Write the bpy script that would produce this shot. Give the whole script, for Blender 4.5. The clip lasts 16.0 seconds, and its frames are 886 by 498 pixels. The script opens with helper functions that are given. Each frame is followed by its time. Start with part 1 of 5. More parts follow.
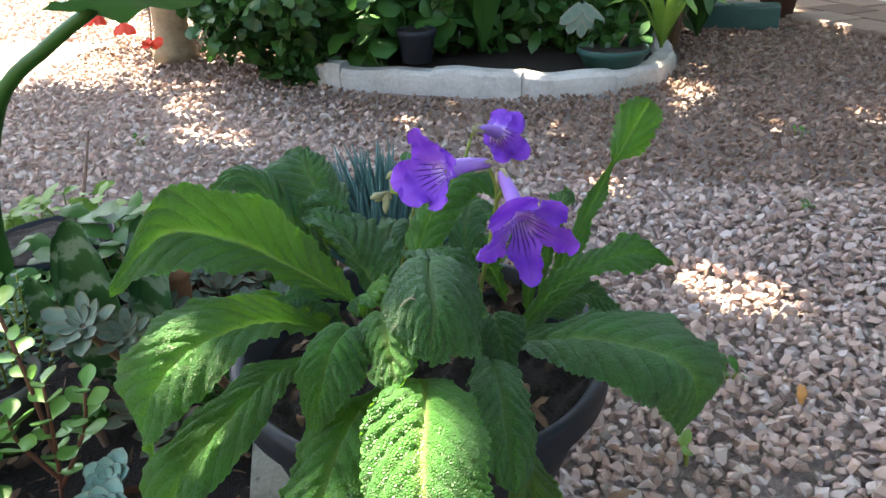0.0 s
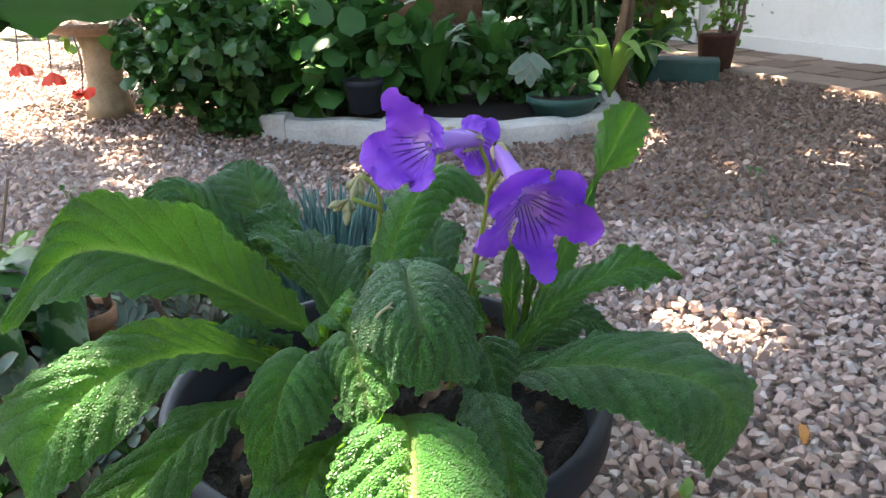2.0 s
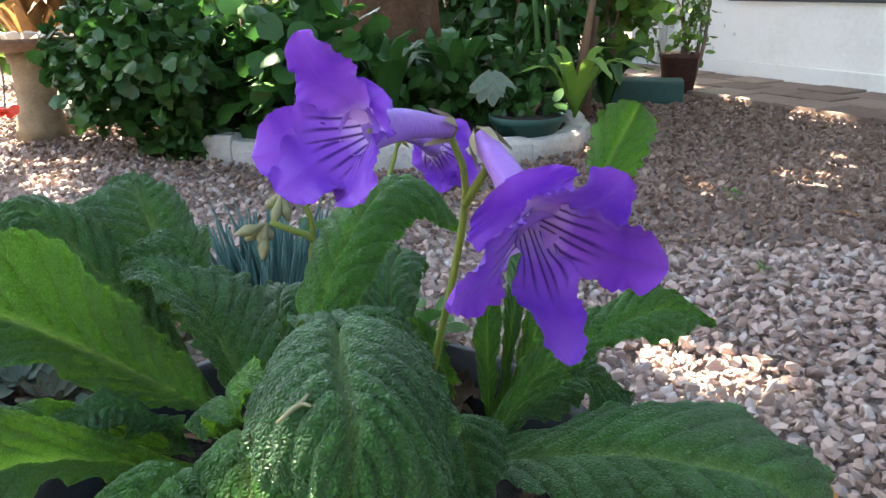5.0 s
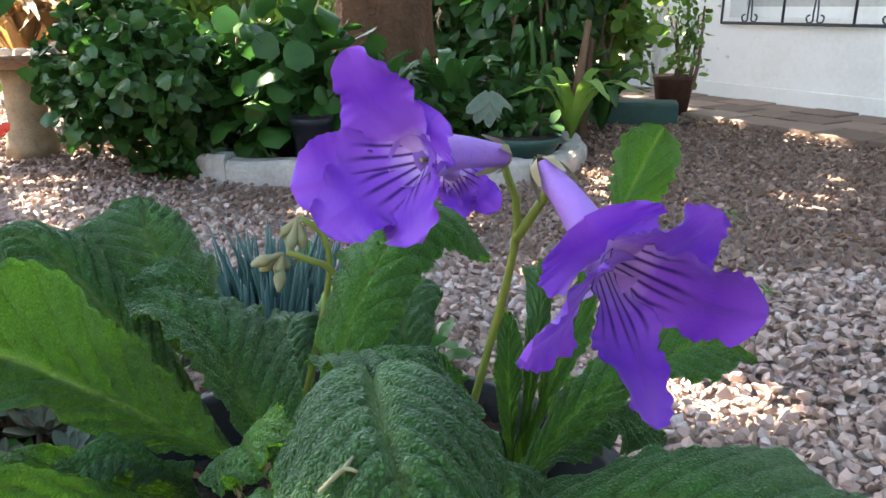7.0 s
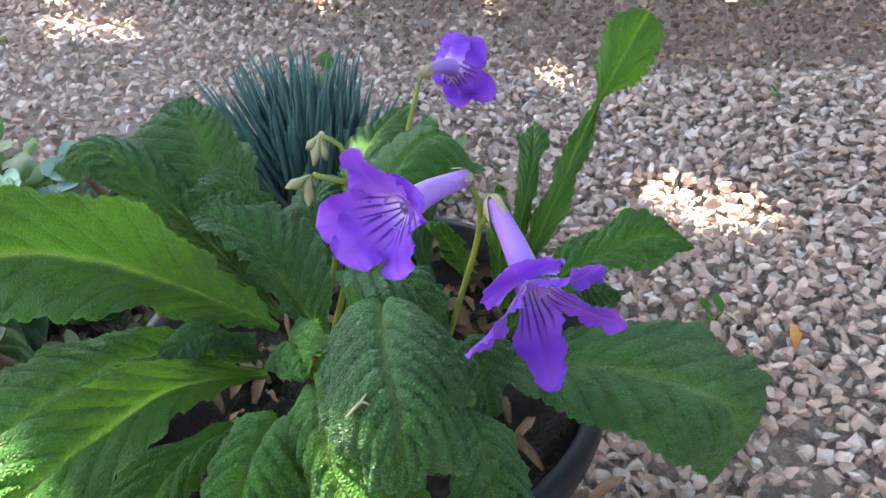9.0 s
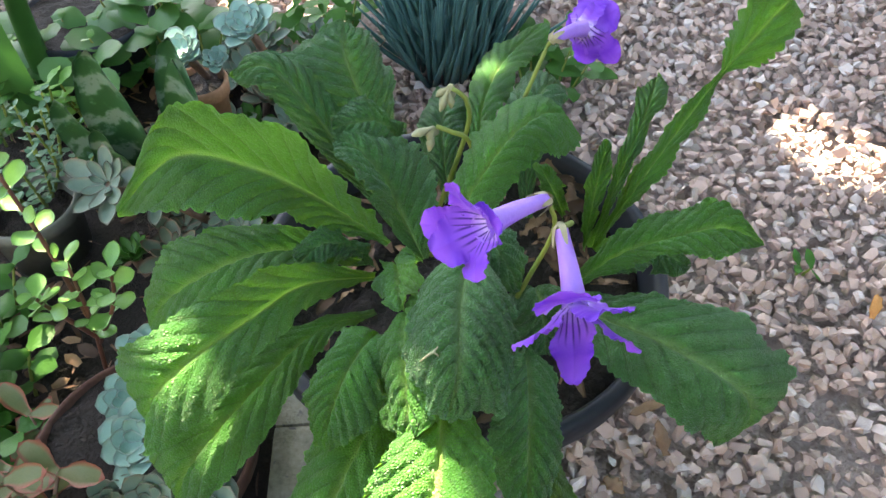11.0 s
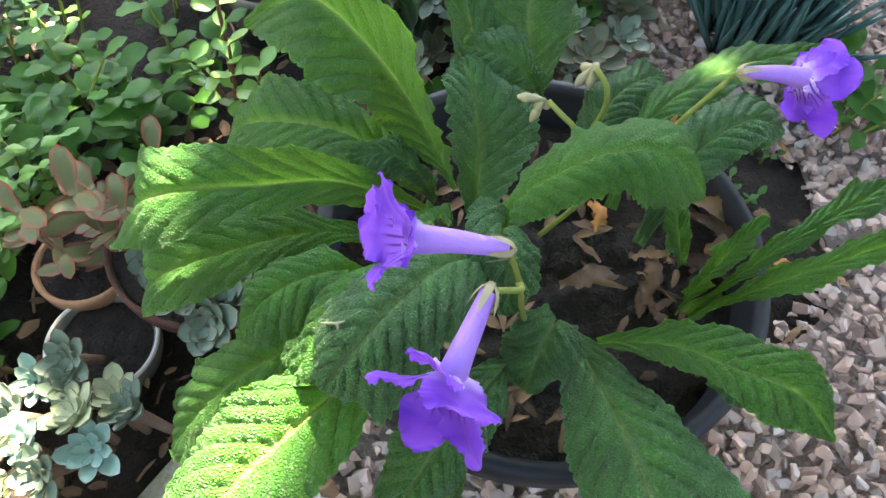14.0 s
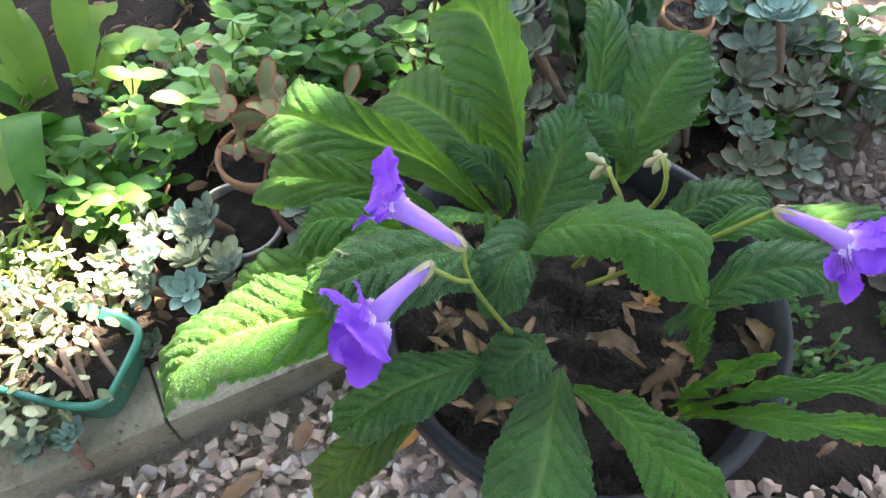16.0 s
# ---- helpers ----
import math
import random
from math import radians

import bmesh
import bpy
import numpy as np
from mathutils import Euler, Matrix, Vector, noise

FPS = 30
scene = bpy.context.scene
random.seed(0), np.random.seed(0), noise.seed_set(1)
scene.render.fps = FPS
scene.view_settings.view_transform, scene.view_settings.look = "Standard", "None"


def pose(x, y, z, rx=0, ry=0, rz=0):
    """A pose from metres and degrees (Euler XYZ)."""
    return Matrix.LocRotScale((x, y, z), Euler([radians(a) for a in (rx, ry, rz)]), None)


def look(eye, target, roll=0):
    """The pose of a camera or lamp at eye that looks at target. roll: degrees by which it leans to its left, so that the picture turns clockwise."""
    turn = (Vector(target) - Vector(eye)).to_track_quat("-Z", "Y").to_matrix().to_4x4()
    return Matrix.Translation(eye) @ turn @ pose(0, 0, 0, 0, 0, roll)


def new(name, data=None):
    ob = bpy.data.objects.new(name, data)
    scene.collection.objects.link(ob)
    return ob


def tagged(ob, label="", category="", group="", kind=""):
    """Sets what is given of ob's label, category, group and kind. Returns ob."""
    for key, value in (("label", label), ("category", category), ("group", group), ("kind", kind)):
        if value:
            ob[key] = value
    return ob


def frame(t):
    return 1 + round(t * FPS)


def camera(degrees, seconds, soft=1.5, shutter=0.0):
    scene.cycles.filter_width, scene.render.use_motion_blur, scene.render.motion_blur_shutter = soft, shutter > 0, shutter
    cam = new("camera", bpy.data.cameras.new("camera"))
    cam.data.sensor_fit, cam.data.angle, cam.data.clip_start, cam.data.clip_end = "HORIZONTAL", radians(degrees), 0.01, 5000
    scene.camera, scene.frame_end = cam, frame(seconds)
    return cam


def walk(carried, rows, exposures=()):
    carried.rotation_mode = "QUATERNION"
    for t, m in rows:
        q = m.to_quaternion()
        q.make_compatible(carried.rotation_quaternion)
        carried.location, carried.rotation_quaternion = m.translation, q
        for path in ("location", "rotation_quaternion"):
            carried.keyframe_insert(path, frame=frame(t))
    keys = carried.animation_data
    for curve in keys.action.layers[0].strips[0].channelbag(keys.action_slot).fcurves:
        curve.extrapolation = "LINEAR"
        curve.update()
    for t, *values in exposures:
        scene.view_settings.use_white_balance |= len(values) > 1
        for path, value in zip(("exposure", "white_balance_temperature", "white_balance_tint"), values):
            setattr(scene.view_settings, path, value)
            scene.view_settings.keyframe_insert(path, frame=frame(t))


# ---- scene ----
cam = camera(61.0, 16.0)
PATH = [
    (0, (0.29, 0.238, 0.593), (0.06, 2.016, -0.293), -2.0),
    (0.5, (0.281, 0.254, 0.567), (0.09, 2.068, -0.252), -1.9),
    (1, (0.268, 0.268, 0.548), (0.122, 2.11, -0.217), -1.9),
    (1.5, (0.264, 0.287, 0.536), (0.147, 2.14, -0.209), -1.6),
    (2, (0.261, 0.307, 0.521), (0.173, 2.167, -0.21), -1.5),
    (2.5, (0.258, 0.329, 0.508), (0.201, 2.194, -0.214), -1.3),
    (3, (0.255, 0.355, 0.5), (0.224, 2.225, -0.21), -1.3),
    (3.5, (0.252, 0.383, 0.492), (0.24, 2.258, -0.205), -1.3),
    (4, (0.252, 0.407, 0.48), (0.256, 2.285, -0.208), -1.3),
    (4.2, (0.254, 0.415, 0.481), (0.264, 2.295, -0.203), -1.3),
    (6.3, (0.259, 0.462, 0.468), (0.281, 2.359, -0.166), -0.6),
    (6.5, (0.257, 0.463, 0.468), (0.276, 2.362, -0.158), -0.8),
    (7, (0.24, 0.465, 0.475), (0.287, 2.366, -0.146), -0.4),
    (7.5, (0.227, 0.46, 0.485), (0.295, 2.359, -0.14), -0.2),
    (8, (0.231, 0.444, 0.502), (0.311, 2.296, -0.249), -0.1),
    (8.5, (0.241, 0.444, 0.524), (0.285, 2.15, -0.518), -0.4),
    (8.7, (0.248, 0.436, 0.55), (0.252, 2.097, -0.564), -1.2),
    (10.8, (0.283, 0.404, 0.7), (0.04, 1.714, -0.792), 0.5),
    (11, (0.277, 0.418, 0.695), (-0.046, 1.683, -0.82), -0.1),
    (11.5, (0.287, 0.469, 0.672), (-0.145, 1.632, -0.896), -2.6),
    (12, (0.271, 0.484, 0.672), (-0.16, 1.572, -0.95), -1.9),
    (12.5, (0.245, 0.484, 0.705), (-0.189, 1.549, -0.932), -0.4),
    (13, (0.266, 0.487, 0.693), (-0.222, 1.504, -0.959), 5.7),
    (13.5, (0.325, 0.523, 0.684), (-0.321, 1.369, -1.009), 6.2),
    (14, (0.359, 0.555, 0.687), (-0.398, 1.26, -1.024), 5.0),
    (14.5, (0.395, 0.59, 0.704), (-0.488, 1.085, -1.021), -1.1),
    (15, (0.411, 0.601, 0.722), (-0.507, 1.032, -1.001), 1.2),
    (15.5, (0.411, 0.606, 0.731), (-0.526, 1.004, -0.99), 3.8),
    (16, (0.45, 0.625, 0.749), (-0.562, 0.874, -0.959), 5.2),
]
walk(cam, [(t, look(eye, target, roll)) for t, eye, target, roll in PATH],
     [(0.0, 3.85, 7800, 10), (4.0, 3.80, 7700, 11), (7.0, 3.80, 7800, 11), (8.5, 4.05, 7900, 11), (12.0, 4.36, 8300, 10), (16.0, 4.50, 8300, 15)])

# ---------------------------------------------------------------- light
SUN_FROM = Vector((-0.42, 0.42, 0.80)).normalized()
world = bpy.data.worlds.new("sky")
scene.world = world
world.use_nodes = True
wn = world.node_tree.nodes
sky = wn.new("ShaderNodeTexSky")
sky.sky_type = "NISHITA"
sky.sun_disc = False
sky.sun_elevation = math.asin(SUN_FROM.z)
sky.sun_rotation = math.atan2(SUN_FROM.x, SUN_FROM.y)
wn["Background"].inputs[1].default_value = 0.10
world.node_tree.links.new(sky.outputs[0], wn["Background"].inputs[0])
sun_data = bpy.data.lights.new("sun", "SUN")
sun_data.energy, sun_data.angle, sun_data.color = 5.0, radians(0.55), (1.0, 0.94, 0.82)
sun = new("sun", sun_data)
sun.matrix_world = look(SUN_FROM * 20, (0, 0, 0))

# ---------------------------------------------------------------- materials


def material(name, rough=0.6, spec=0.4):
    m = bpy.data.materials.new(name)
    m.use_nodes = True
    b = m.node_tree.nodes["Principled BSDF"]
    b.inputs["Roughness"].default_value = rough
    b.inputs["Specular IOR Level"].default_value = spec
    return m, m.node_tree.nodes, m.node_tree.links, b


def ramp(n, stops):
    r = n.new("ShaderNodeValToRGB")
    while len(r.color_ramp.elements) < len(stops):
        r.color_ramp.elements.new(0.5)
    for e, (p, c) in zip(r.color_ramp.elements, stops):
        e.position, e.color = p, (*c, 1)
    return r


def noise_tex(n, l, coords, scale, detail=4.0, rough=0.6):
    t = n.new("ShaderNodeTexNoise")
    t.inputs["Scale"].default_value, t.inputs["Detail"].default_value = scale, detail
    t.inputs["Roughness"].default_value = rough
    l.new(coords, t.inputs["Vector"])
    return t


def bump_of(n, l, height, b, strength, distance):
    bp = n.new("ShaderNodeBump")
    bp.inputs["Strength"].default_value, bp.inputs["Distance"].default_value = strength, distance
    l.new(height, bp.inputs["Height"])
    l.new(bp.outputs[0], b.inputs["Normal"])
    return bp


def op(n, l, kind, a, b=None, c=None):
    m = n.new("ShaderNodeMath")
    m.operation = kind
    for i, v in enumerate((a, b, c)):
        if v is None:
            continue
        if isinstance(v, (int, float)):
            m.inputs[i].default_value = v
        else:
            l.new(v, m.inputs[i])
    return m.outputs[0]


def mixed(n, l, fac, a, b, kind="MIX"):
    m = n.new("ShaderNodeMix")
    m.data_type, m.blend_type = "RGBA", kind
    for i, v in ((0, fac), (6, a), (7, b)):
        if isinstance(v, (int, float)):
            m.inputs[i].default_value = v
        elif isinstance(v, tuple):
            m.inputs[i].default_value = (*v, 1)
        else:
            l.new(v, m.inputs[i])
    return m.outputs[2]


def thin(m, n, l, b, colour, share):
    """Lets part of the light through, as a leaf or a petal does."""
    tr = n.new("ShaderNodeBsdfTranslucent")
    mx = n.new("ShaderNodeMixShader")
    mx.inputs[0].default_value = share
    if isinstance(colour, tuple):
        tr.inputs[0].default_value = (*colour, 1)
    else:
        l.new(colour, tr.inputs[0])
    l.new(b.outputs[0], mx.inputs[1])
    l.new(tr.outputs[0], mx.inputs[2])
    l.new(mx.outputs[0], n["Material Output"].inputs[0])


VEINS, VEIN_LEAN = 13.0, 2.4


def smooth_dome(n, l, distance):
    """Rounded top of a pucker from the distance to its groove."""
    return op(n, l, "ADD", 0.6, distance)


def leaf_material(name, dark, mid, rib, tip_brown=False, share=0.42, wrinkle=1.0):
    """Quilted hairy leaf: pale midrib, side veins, puckered skin with groove shade painted in."""
    m, n, l, b = material(name, 0.46, 0.45)
    uv = n.new("ShaderNodeUVMap")
    sep = n.new("ShaderNodeSeparateXYZ")
    l.new(uv.outputs[0], sep.inputs[0])
    u, v = sep.outputs[0], sep.outputs[1]
    a = op(n, l, "ABSOLUTE", op(n, l, "MULTIPLY_ADD", v, 2.0, -1.0))
    phase = op(n, l, "SUBTRACT", op(n, l, "MULTIPLY", u, VEINS), op(n, l, "MULTIPLY", a, VEIN_LEAN))
    side = op(n, l, "ABSOLUTE", op(n, l, "SINE", op(n, l, "MULTIPLY", phase, math.pi)))
    coord = n.new("ShaderNodeTexCoord").outputs["Object"]
    big = noise_tex(n, l, coord, 26.0, 3.0)
    vor = n.new("ShaderNodeTexVoronoi")
    vor.feature = "DISTANCE_TO_EDGE"
    vor.inputs["Scale"].default_value = 570.0
    l.new(coord, vor.inputs["Vector"])
    pebble = ramp(n, [(0.0, (0, 0, 0)), (0.14, (0.5, 0.5, 0.5)), (0.42, (1, 1, 1))])
    l.new(vor.outputs["Distance"], pebble.inputs[0])
    grain = noise_tex(n, l, coord, 900.0, 2.0)
    base = ramp(n, [(0.3, dark), (0.7, mid)])
    l.new(big.outputs[0], base.inputs[0])
    # Darker between the puckers: the shade of the grooves painted into the colour.
    groove_shade = ramp(n, [(0.0, (0.36, 0.44, 0.38)), (0.6, (1.0, 1.0, 1.0))])
    l.new(pebble.outputs[0], groove_shade.inputs[0])
    col = mixed(n, l, 0.9, base.outputs[0], groove_shade.outputs[0], "MULTIPLY")
    # Pale side veins, with the shade of their sunken edges painted beside them.
    lines = ramp(n, [(0.0, (0.75, 0.85, 0.70)), (0.05, (0.28, 0.36, 0.28)), (0.16, (1.0, 1.0, 1.0))])
    l.new(side, lines.inputs[0])
    col = mixed(n, l, 0.75, col, lines.outputs[0], "MULTIPLY")
    heart = ramp(n, [(0.0, (1.35, 1.30, 0.95)), (0.45, (1.0, 1.0, 1.0)), (0.95, (0.82, 0.86, 1.0)), (1.0, (2.4, 1.6, 2.6))])
    l.new(a, heart.inputs[0])
    col = mixed(n, l, 1.0, col, heart.outputs[0], "MULTIPLY")
    ribmask = op(n, l, "DIVIDE", 0.0030, op(n, l, "ADD", op(n, l, "MULTIPLY", a, a), 0.0030))
    col = mixed(n, l, op(n, l, "MULTIPLY", op(n, l, "SUBTRACT", ribmask, 0.12), op(n, l, "SUBTRACT", 1.0, op(n, l, "MULTIPLY", u, 0.5))), col, rib)
    if tip_brown:
        end = ramp(n, [(0.98, (0, 0, 0)), (1.12, (1, 1, 1))])
        l.new(op(n, l, "ADD", u, op(n, l, "MULTIPLY", big.outputs[0], 0.15)), end.inputs[0])
        col = mixed(n, l, end.outputs[0], col, (0.38, 0.33, 0.05))
    l.new(col, b.inputs["Base Color"])
    b.inputs["Sheen Weight"].default_value = 0.12
    b.inputs["Sheen Roughness"].default_value = 0.45
    b.inputs["Sheen Tint"].default_value = (0.80, 0.95, 0.85, 1)
    h = op(n, l, "ADD", op(n, l, "MULTIPLY", grain.outputs[0], 0.15), op(n, l, "MULTIPLY", pebble.outputs[0], smooth_dome(n, l, vor.outputs["Distance"])))
    bump_of(n, l, h, b, 1.0 * wrinkle, 0.0018)
    thin(m, n, l, b, mixed(n, l, 0.5, col, (0.24, 0.50, 0.02)), share)
    return m


def plain_leaf(name, dark, light, rough=0.5, share=0.25, scale=40.0, spec=0.35, edge=None):
    """Smooth leaf with mottling, each blade a little different."""
    m, n, l, b = material(name, rough, spec)
    coord = n.new("ShaderNodeTexCoord").outputs["Object"]
    t = noise_tex(n, l, coord, scale, 3.0)
    g = n.new("ShaderNodeNewGeometry")
    r = ramp(n, [(0.2, dark), (0.8, light)])
    l.new(op(n, l, "ADD", op(n, l, "MULTIPLY", t.outputs[0], 0.6), op(n, l, "MULTIPLY", g.outputs["Random Per Island"], 0.45)), r.inputs[0])
    col = r.outputs[0]
    if edge:
        uv = n.new("ShaderNodeUVMap")
        sep = n.new("ShaderNodeSeparateXYZ")
        l.new(uv.outputs[0], sep.inputs[0])
        a = op(n, l, "ABSOLUTE", op(n, l, "MULTIPLY_ADD", sep.outputs[1], 2.0, -1.0))
        e = op(n, l, "MAXIMUM", a, op(n, l, "MULTIPLY", op(n, l, "GREATER_THAN", sep.outputs[0], 0.9), sep.outputs[0]))
        er = ramp(n, [(0.55, (0, 0, 0)), (1.0, (1, 1, 1))])
        l.new(e, er.inputs[0])
        col = mixed(n, l, er.outputs[0], col, edge)
    l.new(col, b.inputs["Base Color"])
    fine = noise_tex(n, l, coord, scale * 12, 2.0)
    bump_of(n, l, fine.outputs[0], b, 0.25, 0.002)
    if share:
        thin(m, n, l, b, col, share)
    return m


def rough_mat(name, stops, scale, rough=0.85, bump=0.5, dist=0.01, fine=10.0, island=False, spec=0.3, speck=None):
    m, n, l, b = material(name, rough, spec)
    coord = n.new("ShaderNodeTexCoord").outputs["Object"]
    t = noise_tex(n, l, coord, scale, 6.0, 0.65)
    f = noise_tex(n, l, coord, scale * fine, 4.0)
    value = op(n, l, "ADD", op(n, l, "MULTIPLY", t.outputs[0], 0.65), op(n, l, "MULTIPLY", f.outputs[0], 0.35))
    if island:
        g = n.new("ShaderNodeNewGeometry")
        o = n.new("ShaderNodeObjectInfo")
        pick = op(n, l, "FRACT", op(n, l, "ADD", g.outputs["Random Per Island"], o.outputs["Random"]))
        value = op(n, l, "ADD", op(n, l, "MULTIPLY", value, 0.5), op(n, l, "MULTIPLY", pick, 0.6))
    r = ramp(n, stops)
    l.new(value, r.inputs[0])
    col = r.outputs[0]
    if speck:
        sp = noise_tex(n, l, coord, speck[0], 2.0)
        sr = ramp(n, [(speck[1], (0, 0, 0)), (speck[1] + 0.06, (1, 1, 1))])
        l.new(sp.outputs[0], sr.inputs[0])
        col = mixed(n, l, sr.outputs[0], col, speck[2])
    l.new(col, b.inputs["Base Color"])
    h = op(n, l, "ADD", t.outputs[0], op(n, l, "MULTIPLY", f.outputs[0], 0.4))
    bump_of(n, l, h, b, bump, dist)
    return m


STREP = leaf_material("quilted_leaf", (0.021, 0.140, 0.016), (0.056, 0.275, 0.028), (0.38, 0.60, 0.16))
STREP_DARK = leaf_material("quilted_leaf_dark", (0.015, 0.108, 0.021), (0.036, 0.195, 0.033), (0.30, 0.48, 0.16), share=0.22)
STREP_OLD = leaf_material("quilted_leaf_yellowing", (0.05, 0.13, 0.025), (0.10, 0.22, 0.035), (0.34, 0.42, 0.14), tip_brown=True)
GRAVEL = rough_mat("gravel", [(0.12, (0.15, 0.105, 0.09)), (0.36, (0.335, 0.238, 0.205)), (0.62, (0.435, 0.322, 0.278)), (0.80, (0.40, 0.345, 0.322)), (0.97, (0.60, 0.53, 0.50))], 60.0, island=True, bump=0.5, dist=0.002)
# Browner, darker stones: leaf litter and tree shade put into the colour.
GRAVEL_BROWN = rough_mat("litter_shade_gravel", [(0.15, (0.085, 0.050, 0.036)), (0.45, (0.165, 0.105, 0.080)), (0.78, (0.26, 0.175, 0.14)), (0.98, (0.44, 0.35, 0.30))], 60.0, island=True, bump=0.5, dist=0.002)
GRAVEL_BED = rough_mat("gravel_ground", [(0.25, (0.20, 0.15, 0.135)), (0.5, (0.33, 0.26, 0.235)), (0.8, (0.46, 0.39, 0.36))], 45.0, bump=1.0, dist=0.02, fine=5.0)
SOIL = rough_mat("soil", [(0.3, (0.006, 0.004, 0.003)), (0.6, (0.019, 0.013, 0.010)), (0.88, (0.055, 0.039, 0.03))], 30.0, bump=1.0, dist=0.012, fine=8.0)
CONCRETE = rough_mat("concrete", [(0.28, (0.085, 0.075, 0.045)), (0.5, (0.20, 0.185, 0.14)), (0.85, (0.35, 0.33, 0.28))], 14.0, bump=0.9, dist=0.006, fine=14.0, speck=(70.0, 0.64, (0.08, 0.075, 0.07)))
TAN_STONE = rough_mat("tan_stone", [(0.25, (0.10, 0.075, 0.045)), (0.5, (0.20, 0.16, 0.105)), (0.85, (0.33, 0.28, 0.20))], 18.0, bump=0.7, dist=0.006)
WHITE_KERB = rough_mat("whitewashed_stone", [(0.3, (0.28, 0.27, 0.25)), (0.55, (0.46, 0.45, 0.43)), (0.85, (0.60, 0.59, 0.57))], 9.0, bump=0.7, dist=0.01)
WALL_PAINT = rough_mat("white_wall_paint", [(0.25, (0.68, 0.66, 0.59)), (0.5, (0.80, 0.79, 0.75)), (0.8, (0.85, 0.84, 0.81))], 2.5, bump=0.15, dist=0.004, fine=20.0)
PAVER = rough_mat("clay_paver", [(0.3, (0.15, 0.105, 0.085)), (0.6, (0.23, 0.165, 0.135)), (0.9, (0.31, 0.24, 0.20))], 12.0, island=True, bump=0.4, dist=0.004)
BARK = rough_mat("bark", [(0.25, (0.055, 0.030, 0.018)), (0.55, (0.16, 0.085, 0.05)), (0.85, (0.28, 0.17, 0.11))], 9.0, bump=1.0, dist=0.03, fine=6.0)
BLACK_PLASTIC = rough_mat("black_plastic", [(0.3, (0.010, 0.012, 0.018)), (0.7, (0.020, 0.024, 0.034)), (0.9, (0.045, 0.047, 0.055))], 25.0, rough=0.52, bump=0.1, dist=0.001, spec=0.25)
GREEN_PLASTIC = rough_mat("green_plastic", [(0.3, (0.006, 0.11, 0.075)), (0.8, (0.014, 0.18, 0.12))], 20.0, rough=0.4, bump=0.1, dist=0.001, spec=0.5)
DARK_GREEN_PLASTIC = rough_mat("dark_green_plastic", [(0.3, (0.012, 0.05, 0.045)), (0.8, (0.03, 0.10, 0.085))], 20.0, rough=0.5, bump=0.1, dist=0.001)
TERRACOTTA = rough_mat("terracotta", [(0.3, (0.24, 0.12, 0.065)), (0.6, (0.36, 0.19, 0.11)), (0.9, (0.46, 0.30, 0.21))], 30.0, bump=0.3, dist=0.002)
BROWN_POT = rough_mat("brown_clay", [(0.3, (0.045, 0.02, 0.014)), (0.6, (0.09, 0.042, 0.03)), (0.9, (0.17, 0.09, 0.06))], 30.0, bump=0.3, dist=0.002)
GREY_POT = rough_mat("grey_pot", [(0.3, (0.08, 0.082, 0.07)), (0.8, (0.16, 0.16, 0.14))], 20.0, bump=0.3, dist=0.002)
PALE_RIM = rough_mat("pale_plastic", [(0.3, (0.42, 0.40, 0.36)), (0.8, (0.62, 0.60, 0.55))], 30.0, rough=0.5, bump=0.2, dist=0.001)
IRON = rough_mat("wrought_iron", [(0.3, (0.03, 0.035, 0.04)), (0.8, (0.07, 0.075, 0.08))], 40.0, rough=0.55, bump=0.2, dist=0.001)
DRY = rough_mat("dry_leaf", [(0.3, (0.05, 0.03, 0.02)), (0.6, (0.13, 0.075, 0.045)), (0.95, (0.26, 0.16, 0.09))], 60.0, island=True, bump=0.4, dist=0.002)
ORANGE_LEAF = rough_mat("orange_dry_leaf", [(0.3, (0.25, 0.10, 0.03)), (0.8, (0.45, 0.22, 0.07))], 60.0, bump=0.3, dist=0.002)
STALK = plain_leaf("hairy_stalk", (0.10, 0.15, 0.025), (0.19, 0.24, 0.05), 0.6, 0.1, 120.0)
BUD = plain_leaf("bud_skin", (0.15, 0.17, 0.08), (0.31, 0.30, 0.18), 0.7, 0.1, 150.0)
CALYX = plain_leaf("calyx", (0.22, 0.20, 0.10), (0.36, 0.32, 0.20), 0.7, 0.15, 150.0)
RED_STEM = rough_mat("red_stem", [(0.3, (0.07, 0.028, 0.02)), (0.8, (0.17, 0.07, 0.045))], 90.0, rough=0.55, bump=0.2, dist=0.001)
WOODY = rough_mat("woody_stem", [(0.3, (0.10, 0.06, 0.045)), (0.7, (0.22, 0.15, 0.11)), (0.95, (0.36, 0.29, 0.23))], 60.0, bump=0.5, dist=0.002)
ECHEVERIA = plain_leaf("blue_green_rosette", (0.09, 0.20, 0.165), (0.19, 0.32, 0.27), 0.5, 0.0, 60.0, 0.3, edge=(0.24, 0.32, 0.28))
GHOST = plain_leaf("grey_rosette", (0.046, 0.092, 0.066), (0.12, 0.172, 0.128), 0.5, 0.0, 60.0, 0.3, edge=(0.15, 0.155, 0.12))
DUSKY = plain_leaf("dusky_rosette", (0.035, 0.060, 0.038), (0.095, 0.120, 0.075), 0.5, 0.0, 60.0, 0.3, edge=(0.15, 0.10, 0.07))
SEDUM = plain_leaf("pale_sedum", (0.16, 0.21, 0.12), (0.36, 0.38, 0.23), 0.55, 0.0, 60.0, 0.3)
JADE = plain_leaf("jade_leaf", (0.045, 0.15, 0.030), (0.13, 0.31, 0.05), 0.35, 0.1, 50.0, 0.5)
